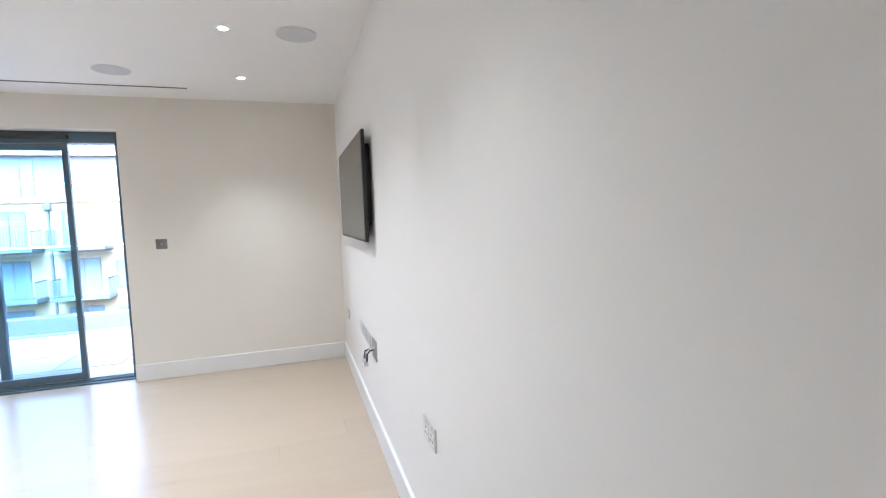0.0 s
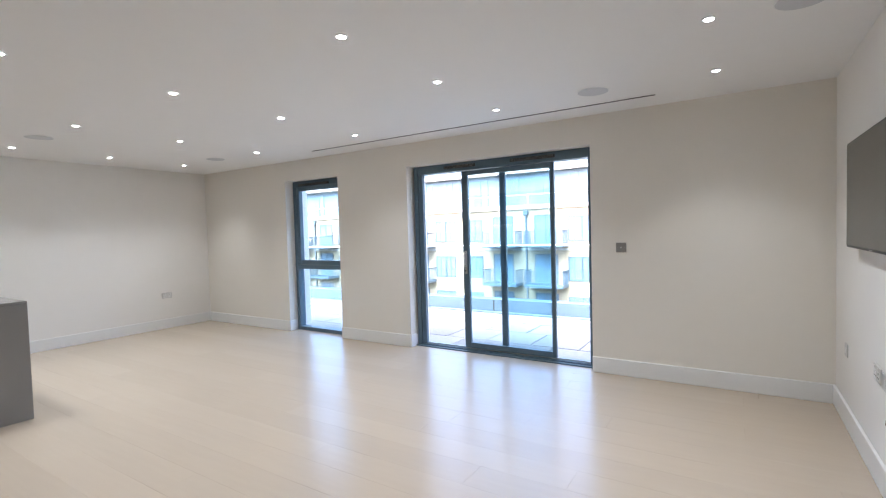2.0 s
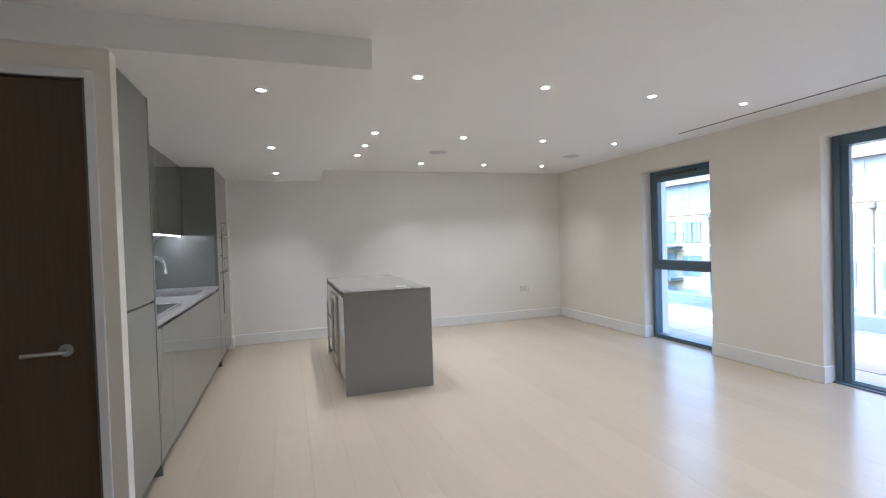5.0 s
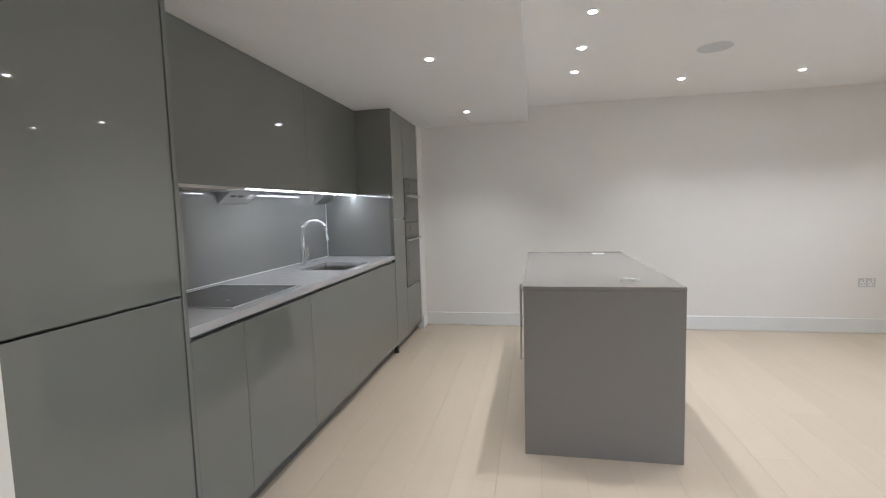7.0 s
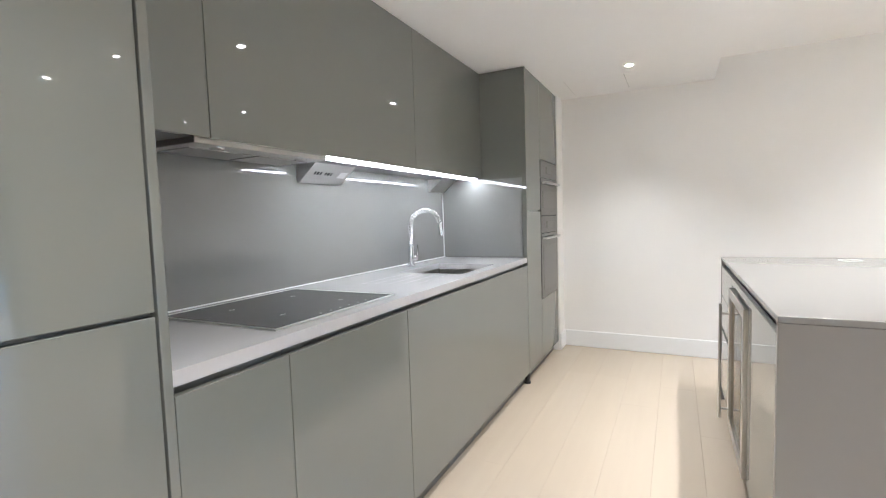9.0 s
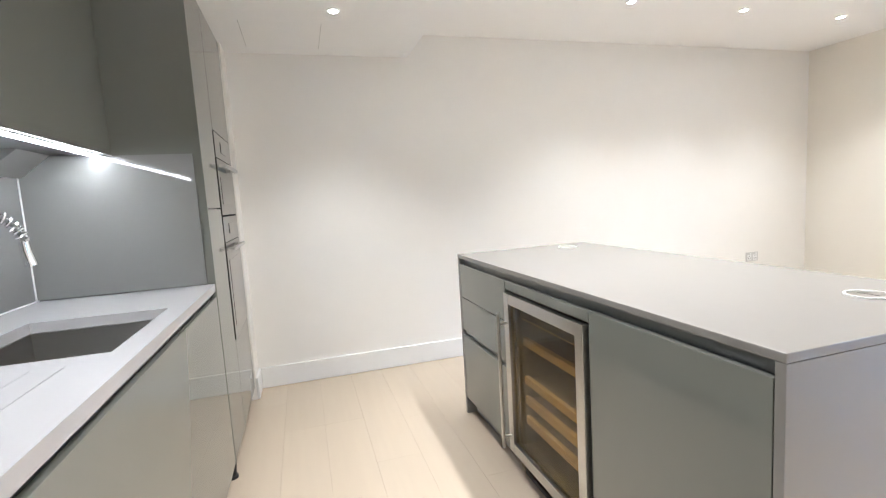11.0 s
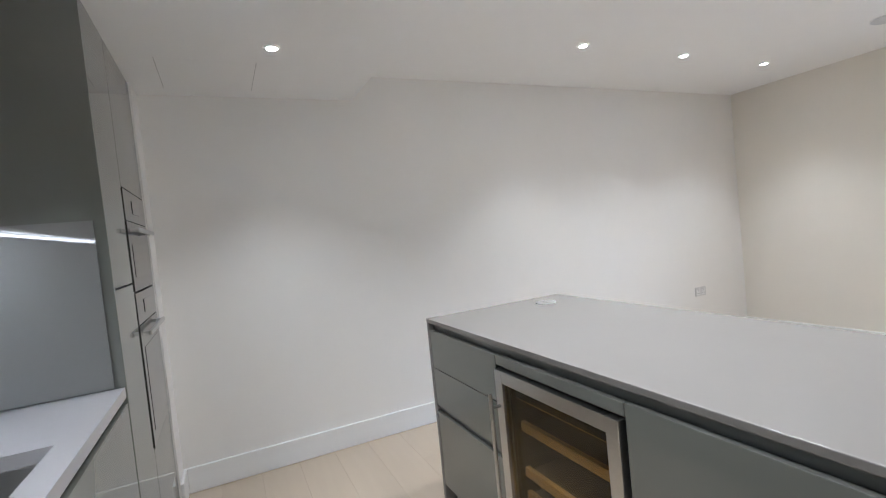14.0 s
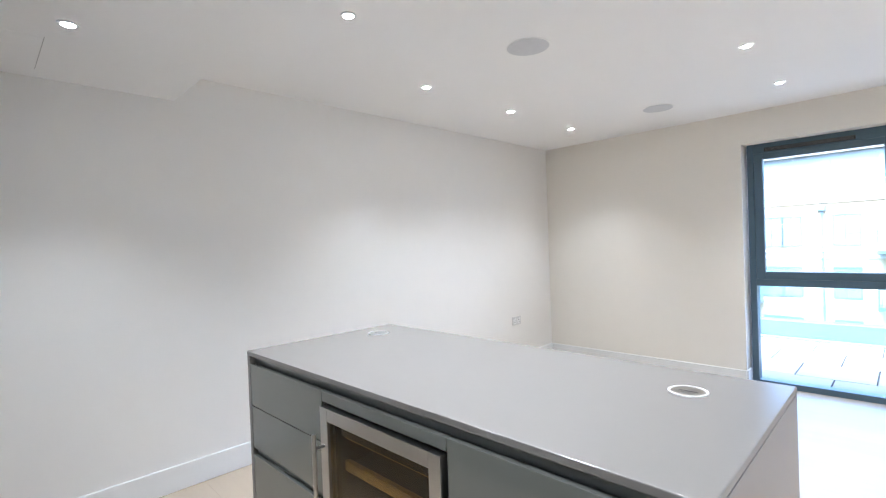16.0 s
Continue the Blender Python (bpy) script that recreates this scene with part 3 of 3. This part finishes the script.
def led_strip():
    t = thing("led_strip_light", (-0.8, -1.6, 1.48), "long lit white LED strip under wall cabinets", "strip light")
    part("profile", bx(-1.632, 0.03, -1.592, -1.562, 1.4865, 1.4945), STEEL, t)
    part("diffuser", bx(-1.630, 0.028, -1.587, -1.567, 1.482, 1.4864), LED, t, "glowing white diffuser")


led_strip()


def wedge_socket(x0, x1, holes):
    t = thing("wedge_socket_unit", ((x0 + x1) / 2, -1.8, 1.42), "steel wedge-shaped socket unit below wall cabinet", "socket")
    bm = bmesh.new()
    prof = ((YS + 0.008, 1.494), (YS + 0.008, 1.415), (YS + 0.02, 1.408), (YS + 0.125, 1.494))
    a = [bm.verts.new((x0, y, z)) for y, z in prof]
    b = [bm.verts.new((x1, y, z)) for y, z in prof]
    for i in range(4):
        bm.faces.new((a[i], a[(i + 1) % 4], b[(i + 1) % 4], b[i]))
    bm.faces.new(a[::-1])
    bm.faces.new(b)
    bmesh.ops.recalc_face_normals(bm, faces=bm.faces)
    part("housing", bm, STEEL, t)
    n = Vector((0, 0.634, -0.773))
    for k in range(holes):
        for dxh, s in ((0, 0.012), (-0.02, 0.008), (0.02, 0.008)):
            c = Vector((x1 - 0.07 - 0.075 * k + dxh, YS + 0.075, 1.453)) + n * 0.001
            hb = bmesh.new()
            box(hb, -s / 2, s / 2, -0.009, 0.009, -0.001, 0.001)
            bmesh.ops.transform(hb, matrix=Matrix.Translation(c) @ Matrix.Rotation(radians(39.3), 4, "X"), verts=hb.verts)
            part("pin_hole", hb, BLACK, t)
    if holes:
        hb = box(bmesh.new(), -0.028, 0.028, -0.02, 0.02, -0.002, 0.002, bevel=0.001)
        bmesh.ops.transform(hb, matrix=Matrix.Translation(Vector((x0 + 0.05, YS + 0.075, 1.453)) + n * 0.001) @ Matrix.Rotation(radians(39.3), 4, "X"), verts=hb.verts)
        part("switch_rocker", hb, TRIM, t, "white rocker")


wedge_socket(-0.40, -0.10, 2)
wedge_socket(-1.625, -1.40, 0)


def tall_larder():
    t = thing("tall_larder_cabinet", (-1.83, -1.5, 0), "narrow tall grey gloss larder cabinet", "tall cabinet")
    part("side_panel", bx(-1.662, -1.6395, YS, YF + 0.002, 0.08, HK - 0.002, bevel=0.0015), LACQ, t)
    part("carcass", bx(-2.018, -1.664, YS, YF - 0.022, 0.08, HK - 0.002), LACQ_EDGE, t)
    front(t, -1.664, -2.018, 1.252, HK - 0.004)
    front(t, -1.664, -2.018, 0.08, 1.248)
    part("plinth", bx(-2.018, -1.64, YF - 0.06, YF - 0.045, 0.001, 0.079), LACQ_EDGE, t)
    foot = bmesh.new()
    cyl(foot, (-1.662, YF - 0.022, 0.0), 0.024, 0.014, 20)
    cyl(foot, (-1.662, YF - 0.022, 0.014), 0.016, 0.066, 20, r2=0.021)
    part("adjustable_foot", foot, BLACK, t, "black plastic levelling foot", True)


def oven(parent, name, z0, z1, panel):
    x0, x1 = -2.566, -2.024
    t = thing(name, ((x0 + x1) / 2, -1.4, z0), "built-in black glass oven with steel bar handle" if panel < 0.16 and z0 < 1 else "compact built-in black glass oven with bar handle", "oven")
    part("chassis", bx(x0, x1, YF - 0.4, YF - 0.012, z0 + 0.004, z1 - 0.004), BLACK, t)
    c = part("control_panel", bx(x0, x1, YF - 0.012, YF + 0.003, z1 - panel, z1 - 0.003, bevel=0.0015), OVENGLASS, t, "dark glass control panel")
    part("display", bx((x0 + x1) / 2 - 0.09, (x0 + x1) / 2 + 0.09, YF + 0.003, YF + 0.005, z1 - panel * 0.72, z1 - panel * 0.3), BLACKGLASS, c)
    d = part("oven_door", bx(x0, x1, YF - 0.012, YF + 0.004, z0 + 0.003, z1 - panel - 0.004, bevel=0.0015), OVENGLASS, t, "black glass door")
    part("window_frame", bx(x0 + 0.06, x1 - 0.06, YF + 0.004, YF + 0.0052, z0 + 0.06, z1 - panel - 0.10), BLACKGLASS, d)
    h = part("door_handle", bx(x0 + 0.03, x1 - 0.03, YF + 0.027, YF + 0.040, z1 - panel - 0.05, z1 - panel - 0.03, bevel=0.004), STEEL, d, "brushed steel bar handle")
    for x in (x0 + 0.05, x1 - 0.07):
        part("standoff", bx(x, x + 0.02, YF + 0.003, YF + 0.029, z1 - panel - 0.047, z1 - panel - 0.033), STEEL, h)


def oven_column():
    t = thing("oven_housing", (-2.3, -1.5, 0), "tall grey gloss oven housing cabinet", "tall cabinet")
    part("side_panel", bx(-2.5745, -2.568, YS, YF, 0.08, HK - 0.002), LACQ_EDGE, t)
    part("upper_carcass", bx(-2.567, -2.0195, YS, YF - 0.022, 1.648, HK - 0.002), LACQ_EDGE, t)
    part("lower_carcass", bx(-2.567, -2.0195, YS, YF - 0.022, 0.08, 0.555), LACQ_EDGE, t)
    part("oven_bay", bx(-2.567, -2.0195, YS, -1.62, 0.556, 1.646), LACQ_EDGE, t)
    front(t, -2.022, -2.568, 1.648, HK - 0.004)
    front(t, -2.022, -2.568, 0.08, 0.553)
    part("plinth", bx(-2.57, -2.018, YF - 0.06, YF - 0.045, 0.001, 0.079), LACQ_EDGE, t)
    oven(t, "compact_oven", 1.212, 1.646, 0.135)
    oven(t, "oven", 0.556, 1.209, 0.135)


tall_larder()
oven_column()


# ---------- ceiling fittings ----------
def downlight(x, y, z):
    t = thing("downlight", (x, y, z), "small round recessed white downlight, switched on", "downlight", "recessed ceiling downlights")
    part("bezel", ring(bmesh.new(), (x, y, z - 0.006), 0.023, 0.036, 0.006, 28), TRIM, t, "", True)
    part("lens", cyl(bmesh.new(), (x, y, z - 0.004), 0.023, 0.0035, 28), LENS, t, "glowing lens", True)
    la = bpy.data.lights.new("downlight_lamp", "SPOT")
    la.energy, la.spot_size, la.spot_blend, la.shadow_soft_size, la.color = LAMP, radians(102), 1.0, 0.02, (1.0, 0.96, 0.90)
    lo = new("lamp", la)
    lo.parent = t
    lo.location = (0, 0, -0.012)
    return t


first = downlight(2.88, 0.392, HM)
for x in (4.52, 2.88, 1.235, -0.393, -2.024):
    for y in (0.392, 1.325, 2.256, 3.20):
        if y > 1 or x in (4.52, 1.235):
            copy_thing(first, pose(x, y, HM))
for x in (-0.345, -0.955, -1.54):
    copy_thing(first, pose(x, 0.392, HM))
for x in (1.276, -0.394, -2.01):
    copy_thing(first, pose(x, -0.555, HK))


def speaker(x, y):
    t = thing("ceiling_speaker", (x, y, HM), "round pale grey ceiling speaker grille", "speaker", "ceiling speakers")
    part("rim", ring(bmesh.new(), (x, y, HM - 0.004), 0.112, 0.118, 0.004, 48), TRIM, t, "", True)
    part("grille", cyl(bmesh.new(), (x, y, HM - 0.005), 0.112, 0.0045, 48), GRILLE, t, "", True)


for x, y in ((4.905, 2.275), (3.705, 3.18), (-1.205, 1.31), (-1.21, 3.165)):
    speaker(x, y)

sl = thing("slot_diffuser", (2.13, 3.575, HM), "long narrow black ceiling air slot diffuser", "air vent")
part("slot", bx(0.18, 4.09, 3.567, 3.585, HM - 0.0045, HM - 0.0003), BLACK, sl)
for y in (3.562, 3.586):
    part("flange", bx(0.175, 4.095, y, y + 0.004, HM - 0.002, HM - 0.0003), TRIM, sl)
ha = thing("access_hatch", (-2.42, -0.82, HK), "flush square white ceiling access hatch", "hatch")
part("panel", bx(-2.635, -2.212, -1.045, -0.612, HK - 0.001, HK - 0.0003), CEIL, ha)
# Solid grey strips draw the shaded gap along two hatch edges.
for y in (-1.047, -0.610):
    part("shadow_gap", bx(-2.64, -2.206, y, y + 0.0022, HK - 0.0014, HK - 0.0003), PLATE, ha)


# ---------- television and wall plates ----------
def television():
    t = thing("television", (5.20, 2.58, 1.2), "black flat-screen television on wall bracket, switched off", "television")
    y0, y1, z0, z1, xf = 1.963, 3.195, 1.205, 1.825, 5.20
    part("casing", bx(xf + 0.002, xf + 0.02, y0, y1, z0, z1, bevel=0.004), BLACK, t)
    part("screen", bx(xf, xf + 0.0035, y0 + 0.009, y1 - 0.009, z0 + 0.014, z1 - 0.009), SCREEN, t, "matt dark screen")
    part("rear_housing", bx(xf + 0.02, xf + 0.042, y0 + 0.12, y1 - 0.12, z0 + 0.02, z1 - 0.2, bevel=0.008), BLACK, t)
    part("logo_bar", bx(xf - 0.001, xf + 0.003, y0 + 0.59, y0 + 0.65, z0 + 0.004, z0 + 0.010), PLATE, t)
    br = part("wall_bracket", bx(XE - 0.012, XE - 0.001, 2.30, 2.85, 1.38, 1.66), BLACK, t)
    for y in (y0 + 0.06, y0 + 0.32, y1 - 0.32):
        part("bracket_rail", bx(xf + 0.021, XE - 0.004, y, y + 0.03, 1.30, 1.755, bevel=0.003), BLACK, br)
    part("ir_sensor", bx(xf + 0.002, xf + 0.02, y0 + 0.03, y0 + 0.08, z0 - 0.012, z0), PLATE_W, t)


television()


def wall_plate(name, label, axis, wall, c, z, w, h=0.086, holes=0, material=None, screws=True):
    """A switch or socket plate; axis names the wall's normal, wall its place, d its inward side."""
    d = {"n": -1, "e": -1, "w": 1}[axis]
    at = (c, wall, z) if axis == "n" else (wall, c, z)
    t = thing(name, at, label, "socket" if holes else "wall plate")

    def slab(u0, u1, z0, z1, a, b, bevel=0.0):
        lo, hi = sorted((wall + d * a, wall + d * b))
        return bx(u0, u1, lo, hi, z0, z1, bevel=bevel) if axis == "n" else bx(lo, hi, u0, u1, z0, z1, bevel=bevel)

    m = material or PLATE
    part("plate", slab(c - w / 2, c + w / 2, z - h / 2, z + h / 2, 0.0005, 0.007, 0.0015), m, t)
    for k in range(holes):
        u = c + (k - (holes - 1) / 2) * 0.068
        ins = part("insert", slab(u - 0.024, u + 0.024, z - 0.034, z + 0.018, 0.007, 0.0085), TRIM, t)
        for du, dz, a in ((0, 0.008, 0.004), (-0.011, -0.014, 0.0035), (0.011, -0.014, 0.0035)):
            part("pin_slot", slab(u + du - a, u + du + a, z + dz - 0.004, z + dz + 0.004, 0.0085, 0.0092), BLACK, ins)
        part("rocker", slab(u + 0.006, u + 0.02, z + 0.021, z + 0.037, 0.007, 0.0105, 0.001), TRIM, t, "white rocker")
    if not holes:
        u, v = (0.005, 0.006) if name == "light_switch" else (0.011, 0.016)
        part("rocker", slab(c - u, c + u, z - v, z + v, 0.007, 0.010, 0.001), TRIM, t)
    if screws:
        for s in (-1, 1):
            part("screw", slab(c + s * (w / 2 - 0.012) - 0.003, c + s * (w / 2 - 0.012) + 0.003, z - 0.003, z + 0.003, 0.007, 0.0078), STEEL, t)
    return t


wall_plate("light_switch", "square brushed steel blind switch beside sliding door", "n", YN, 3.744, 1.175, 0.088, 0.088)
wall_plate("double_socket", "pale double socket low on the west wall", "w", XW, 3.25, 0.504, 0.146, holes=2, material=PLATE_W)
wall_plate("double_socket", "pale double socket low beside the television", "e", XE, 0.963, 0.558, 0.146, holes=2, material=PLATE_W)
wall_plate("blank_plate", "small pale plate low near the corner", "e", XE, 3.52, 0.50, 0.086, material=PLATE_W)
wall_plate("double_socket", "pale double socket below the television", "e", XE, 2.70, 0.565, 0.146, holes=2, material=PLATE_W)
wall_plate("aerial_plate", "pale aerial plate below the television", "e", XE, 2.535, 0.56, 0.146, material=PLATE_W)
wall_plate("media_plate", "pale media plate below the television", "e", XE, 2.375, 0.555, 0.146, material=PLATE_W)
wall_plate("cable_plate", "brush cable plate with loose cables below television", "e", XE, 2.16, 0.545, 0.146, 0.12, material=PLATE)
cb = thing("loose_cables", (5.2, 2.14, 0.47), "short loose black and grey cables from wall plate", "cable")
for k, (dy, dz, m) in enumerate(((0.05, -0.06, BLACK), (0.02, -0.075, PLATE_W), (-0.03, -0.05, BLACK))):
    part("cable", sweep(bmesh.new(), [(XE - 0.006, 2.15, 0.545), (XE - 0.035, 2.15 + dy * 0.4, 0.545), (XE - 0.055, 2.15 + dy, 0.53), (XE - 0.06, 2.15 + dy * 1.5, 0.54 + dz)], 0.005, 8), m, cb, "", True)
    part("plug_tip", sweep(bmesh.new(), [(XE - 0.06, 2.15 + dy * 1.5, 0.54 + dz), (XE - 0.06, 2.15 + dy * 1.7, 0.515 + dz)], 0.008, 8), CHROME, cb, "", True)

# ---------- terrace ----------
structure("terrace_floor", bx(-12, 16, YO, 7.4, -0.5, -0.13), GROUT, "dark bed under the terrace paving", "terrace")
structure("terrace_upstand", bx(-12, 16, 6.86, 7.10, -0.13, 0.145), CLAD, "blue-grey clad terrace parapet upstand", "parapet")
structure("terrace_kerb", bx(-12, 16, 6.76, 6.86, -0.13, -0.06, bevel=0.01), CLAD, "blue-grey ledge at foot of the parapet", "parapet")
for k in range(9):
    x = -11 + 3.0 * k
    structure("trim_joint", bx(x, x + 0.02, 6.853, 6.86, -0.06, 0.142), BLACK, "dark joint in the parapet cladding", "joint")
bal = thing("glass_balustrade", (0, 6.98, 0.145), "frameless glass balustrade on the terrace parapet", "balustrade")
for k in range(16):
    x = -11.5 + 1.7 * k
    g = part("glass_panel", bx(x, x + 1.68, 6.97, 6.985, 0.145, 1.08), BALGLASS, bal)
    g.visible_shadow = False
part("top_rail", bx(-11.5, 15.68, 6.962, 6.993, 1.08, 1.10, bevel=0.003), TRIM, bal, "slim pale capping rail")

# ---------- building across ----------
structure("ground", bx(-400, 400, 7.5, 900, -9.6, -9.5), ASPHALT, "dark asphalt courtyard between the buildings", "ground")
FY = 36.0


def facade():
    t = thing("apartment_building", (-12, FY, -9.5), "buff brick apartment block with balconies and glazed penthouse", "building")
    part("wall", bx(-62, 30, FY, FY + 12, -9.5, 3.25), BRICK, t, "pale buff brick wall")
    part("parapet", bx(-62.1, 30.1, FY - 0.12, FY + 0.3, 3.0, 3.35), RENDERW, t, "pale coping band")
    part("string_course", bx(-62, 30, FY - 0.06, FY + 0.05, -0.42, -0.25), RENDERW, t)
    part("penthouse", bx(-61, 29, FY + 1.8, FY + 11, 3.25, 6.2), PENT, t, "blue-grey clad penthouse storey")
    part("roof", bx(-61.6, 29.6, FY + 1.3, FY + 11.5, 6.2, 6.45), RENDERW, t)
    for k in range(29):
        x = -58 + 3.0 * k
        w = part("window", bx(x, x + 1.5, FY + 1.74, FY + 1.84, 3.5, 5.9), FARGLASS, t)
        part("mullion", bx(x + 0.72, x + 0.79, FY + 1.70, FY + 1.75, 3.5, 5.9), CLAD, w)
    rail = part("roof_railing", bx(-62, 30, FY - 0.02, FY + 0.02, 4.18, 4.23), TRIM, t)
    for k in range(31):
        part("railing_post", bx(-61 + 3.0 * k, -60.95 + 3.0 * k, FY - 0.02, FY + 0.02, 3.35, 4.18), TRIM, rail)

    def window(x, z, w=1.2, h=1.95):
        p = part("window", bx(x, x + w, FY - 0.02, FY + 0.1, z - h, z), FARGLASS, t)
        part("frame", bx(x - 0.02, x + 0.09, FY - 0.06, FY + 0.0, z - h, z), FRAMEFAR, p)
        part("frame", bx(x + w - 0.09, x + w + 0.02, FY - 0.06, FY + 0.0, z - h, z), FRAMEFAR, p)
        part("frame", bx(x + 0.09, x + w - 0.09, FY - 0.06, FY + 0.0, z - 0.1, z), FRAMEFAR, p)
        part("frame", bx(x + 0.09, x + w - 0.09, FY - 0.06, FY + 0.0, z - h, z - h + 0.1), FRAMEFAR, p)
        part("mullion", bx(x + w * 0.42, x + w * 0.42 + 0.09, FY - 0.055, FY + 0.0, z - h + 0.1, z - 0.1), FRAMEFAR, p)
        part("transom", bx(x + w * 0.5, x + w - 0.09, FY - 0.05, FY + 0.0, z - h * 0.62, z - h * 0.62 + 0.08), FRAMEFAR, p)

    def balcony(x, z, w=3.3):
        b = part("balcony", bx(x, x + w, FY - 1.6, FY - 0.05, z - 0.28, z - 0.05), CLAD, t, "blue-grey steel balcony")
        part("rail", bx(x, x + w, FY - 1.6, FY - 1.55, z + 1.0, z + 1.06), CLAD, b)
        for s in (x, x + w - 0.05):
            part("rail", bx(s, s + 0.05, FY - 1.55, FY - 0.05, z + 1.0, z + 1.06), CLAD, b)
        bars = bmesh.new()
        n = int(w / 0.15)
        for i in range(n + 1):
            xx = x + (w - 0.025) * i / n
            box(bars, xx, xx + 0.03, FY - 1.59, FY - 1.56, z - 0.05, z + 1.0)
        for i in range(10):
            for s in (x + 0.01, x + w - 0.04):
                box(bars, s, s + 0.03, FY - 1.45 + 0.14 * i, FY - 1.42 + 0.14 * i, z - 0.05, z + 1.0)
        tagged(part("balusters", bars, CLAD, b), kind="stuff")
        part("balcony_door", bx(x + 0.4, x + w - 0.9, FY - 0.03, FY + 0.1, z - 0.05, z + 2.3), FARGLASS, b)
        for i in range(3):
            xx = x + 0.4 + (w - 1.3) * i / 2
            part("door_frame", bx(xx - 0.05, xx + 0.06, FY - 0.07, FY - 0.01, z - 0.05, z + 2.3), FRAMEFAR, b)
        part("door_frame", bx(x + 0.46, x + w - 0.96, FY - 0.065, FY - 0.01, z + 2.2, z + 2.32), FRAMEFAR, b)

    for base in (-48.55, -36.05, -23.55, -11.05, 1.45, 13.95):
        for z in (2.29, -0.91, -4.1, -7.3):
            window(base + 4.4, z, 1.1)
            window(base - 7.0, z, 1.0)
            window(base - 4.5, z, 1.3)
            balcony(base + 1.25, z - 2.12, 3.15)
            balcony(base - 2.5, z - 2.12, 3.05)
        for dx in (0.85, -5.05):
            d = part("downpipe", bx(base + dx, base + dx + 0.13, FY - 0.16, FY - 0.03, -9.4, 2.5), FRAMEFAR, t)
            part("hopper", bx(base + dx - 0.15, base + dx + 0.28, FY - 0.3, FY - 0.02, 2.5, 2.9, bevel=0.05), FRAMEFAR, d)


facade()

# ---------- terrace paving ----------
SLABS = {}
terr = bpy.data.objects["terrace_floor"]
for j in range(4):
    y = YO + 0.005 + 0.61 * j
    for i in range(26):
        x = -7.0 + 0.61 * i + (0.3 if j % 2 else 0)
        if "slab" not in SLABS:
            b0 = bx(0, 0.597, 0, 0.597, 0, 0.045, bevel=0.004)
            SLABS["slab"] = mesh_of("slab", b0, STONE)
        ob = new("slab", SLABS["slab"])
        ob.parent = terr
        ob.location = (x, y, -0.130 + 0.004 * random.random())
        ob.rotation_euler = (random.uniform(-0.002, 0.002), random.uniform(-0.002, 0.002), 0)

# ---------- oak planks ----------
floor_ob = bpy.data.objects["floor"]
PLANKS = {}
W = 0.218


def plank_mesh(length):
    key = round(length, 2)
    if key not in PLANKS:
        bm = bmesh.new()
        box(bm, 0.0003, length - 0.0003, 0.0003, W - 0.0003, -0.011, 0.0)
        top = [e for e in bm.edges if all(v.co.z > -0.001 for v in e.verts)]
        bmesh.ops.bevel(bm, geom=top, offset=0.0002, segments=1, affect="EDGES")
        PLANKS[key] = mesh_of("plank", bm, OAK)
    return PLANKS[key]


row = 0
y = YB
while y < 4.05:
    x = XW - 0.15 - random.choice((0.0, 0.5, 0.9, 1.3, 1.7))
    while x < XE:
        end = min(x + random.choice((1.9, 2.2, 2.2)), XE)
        start = max(x, XW)
        if end - start > 0.05:
            ob = new("plank", plank_mesh(end - start))
            ob.parent = floor_ob
            ob.location = (start, y, 0.0)
        x = end
    y += W
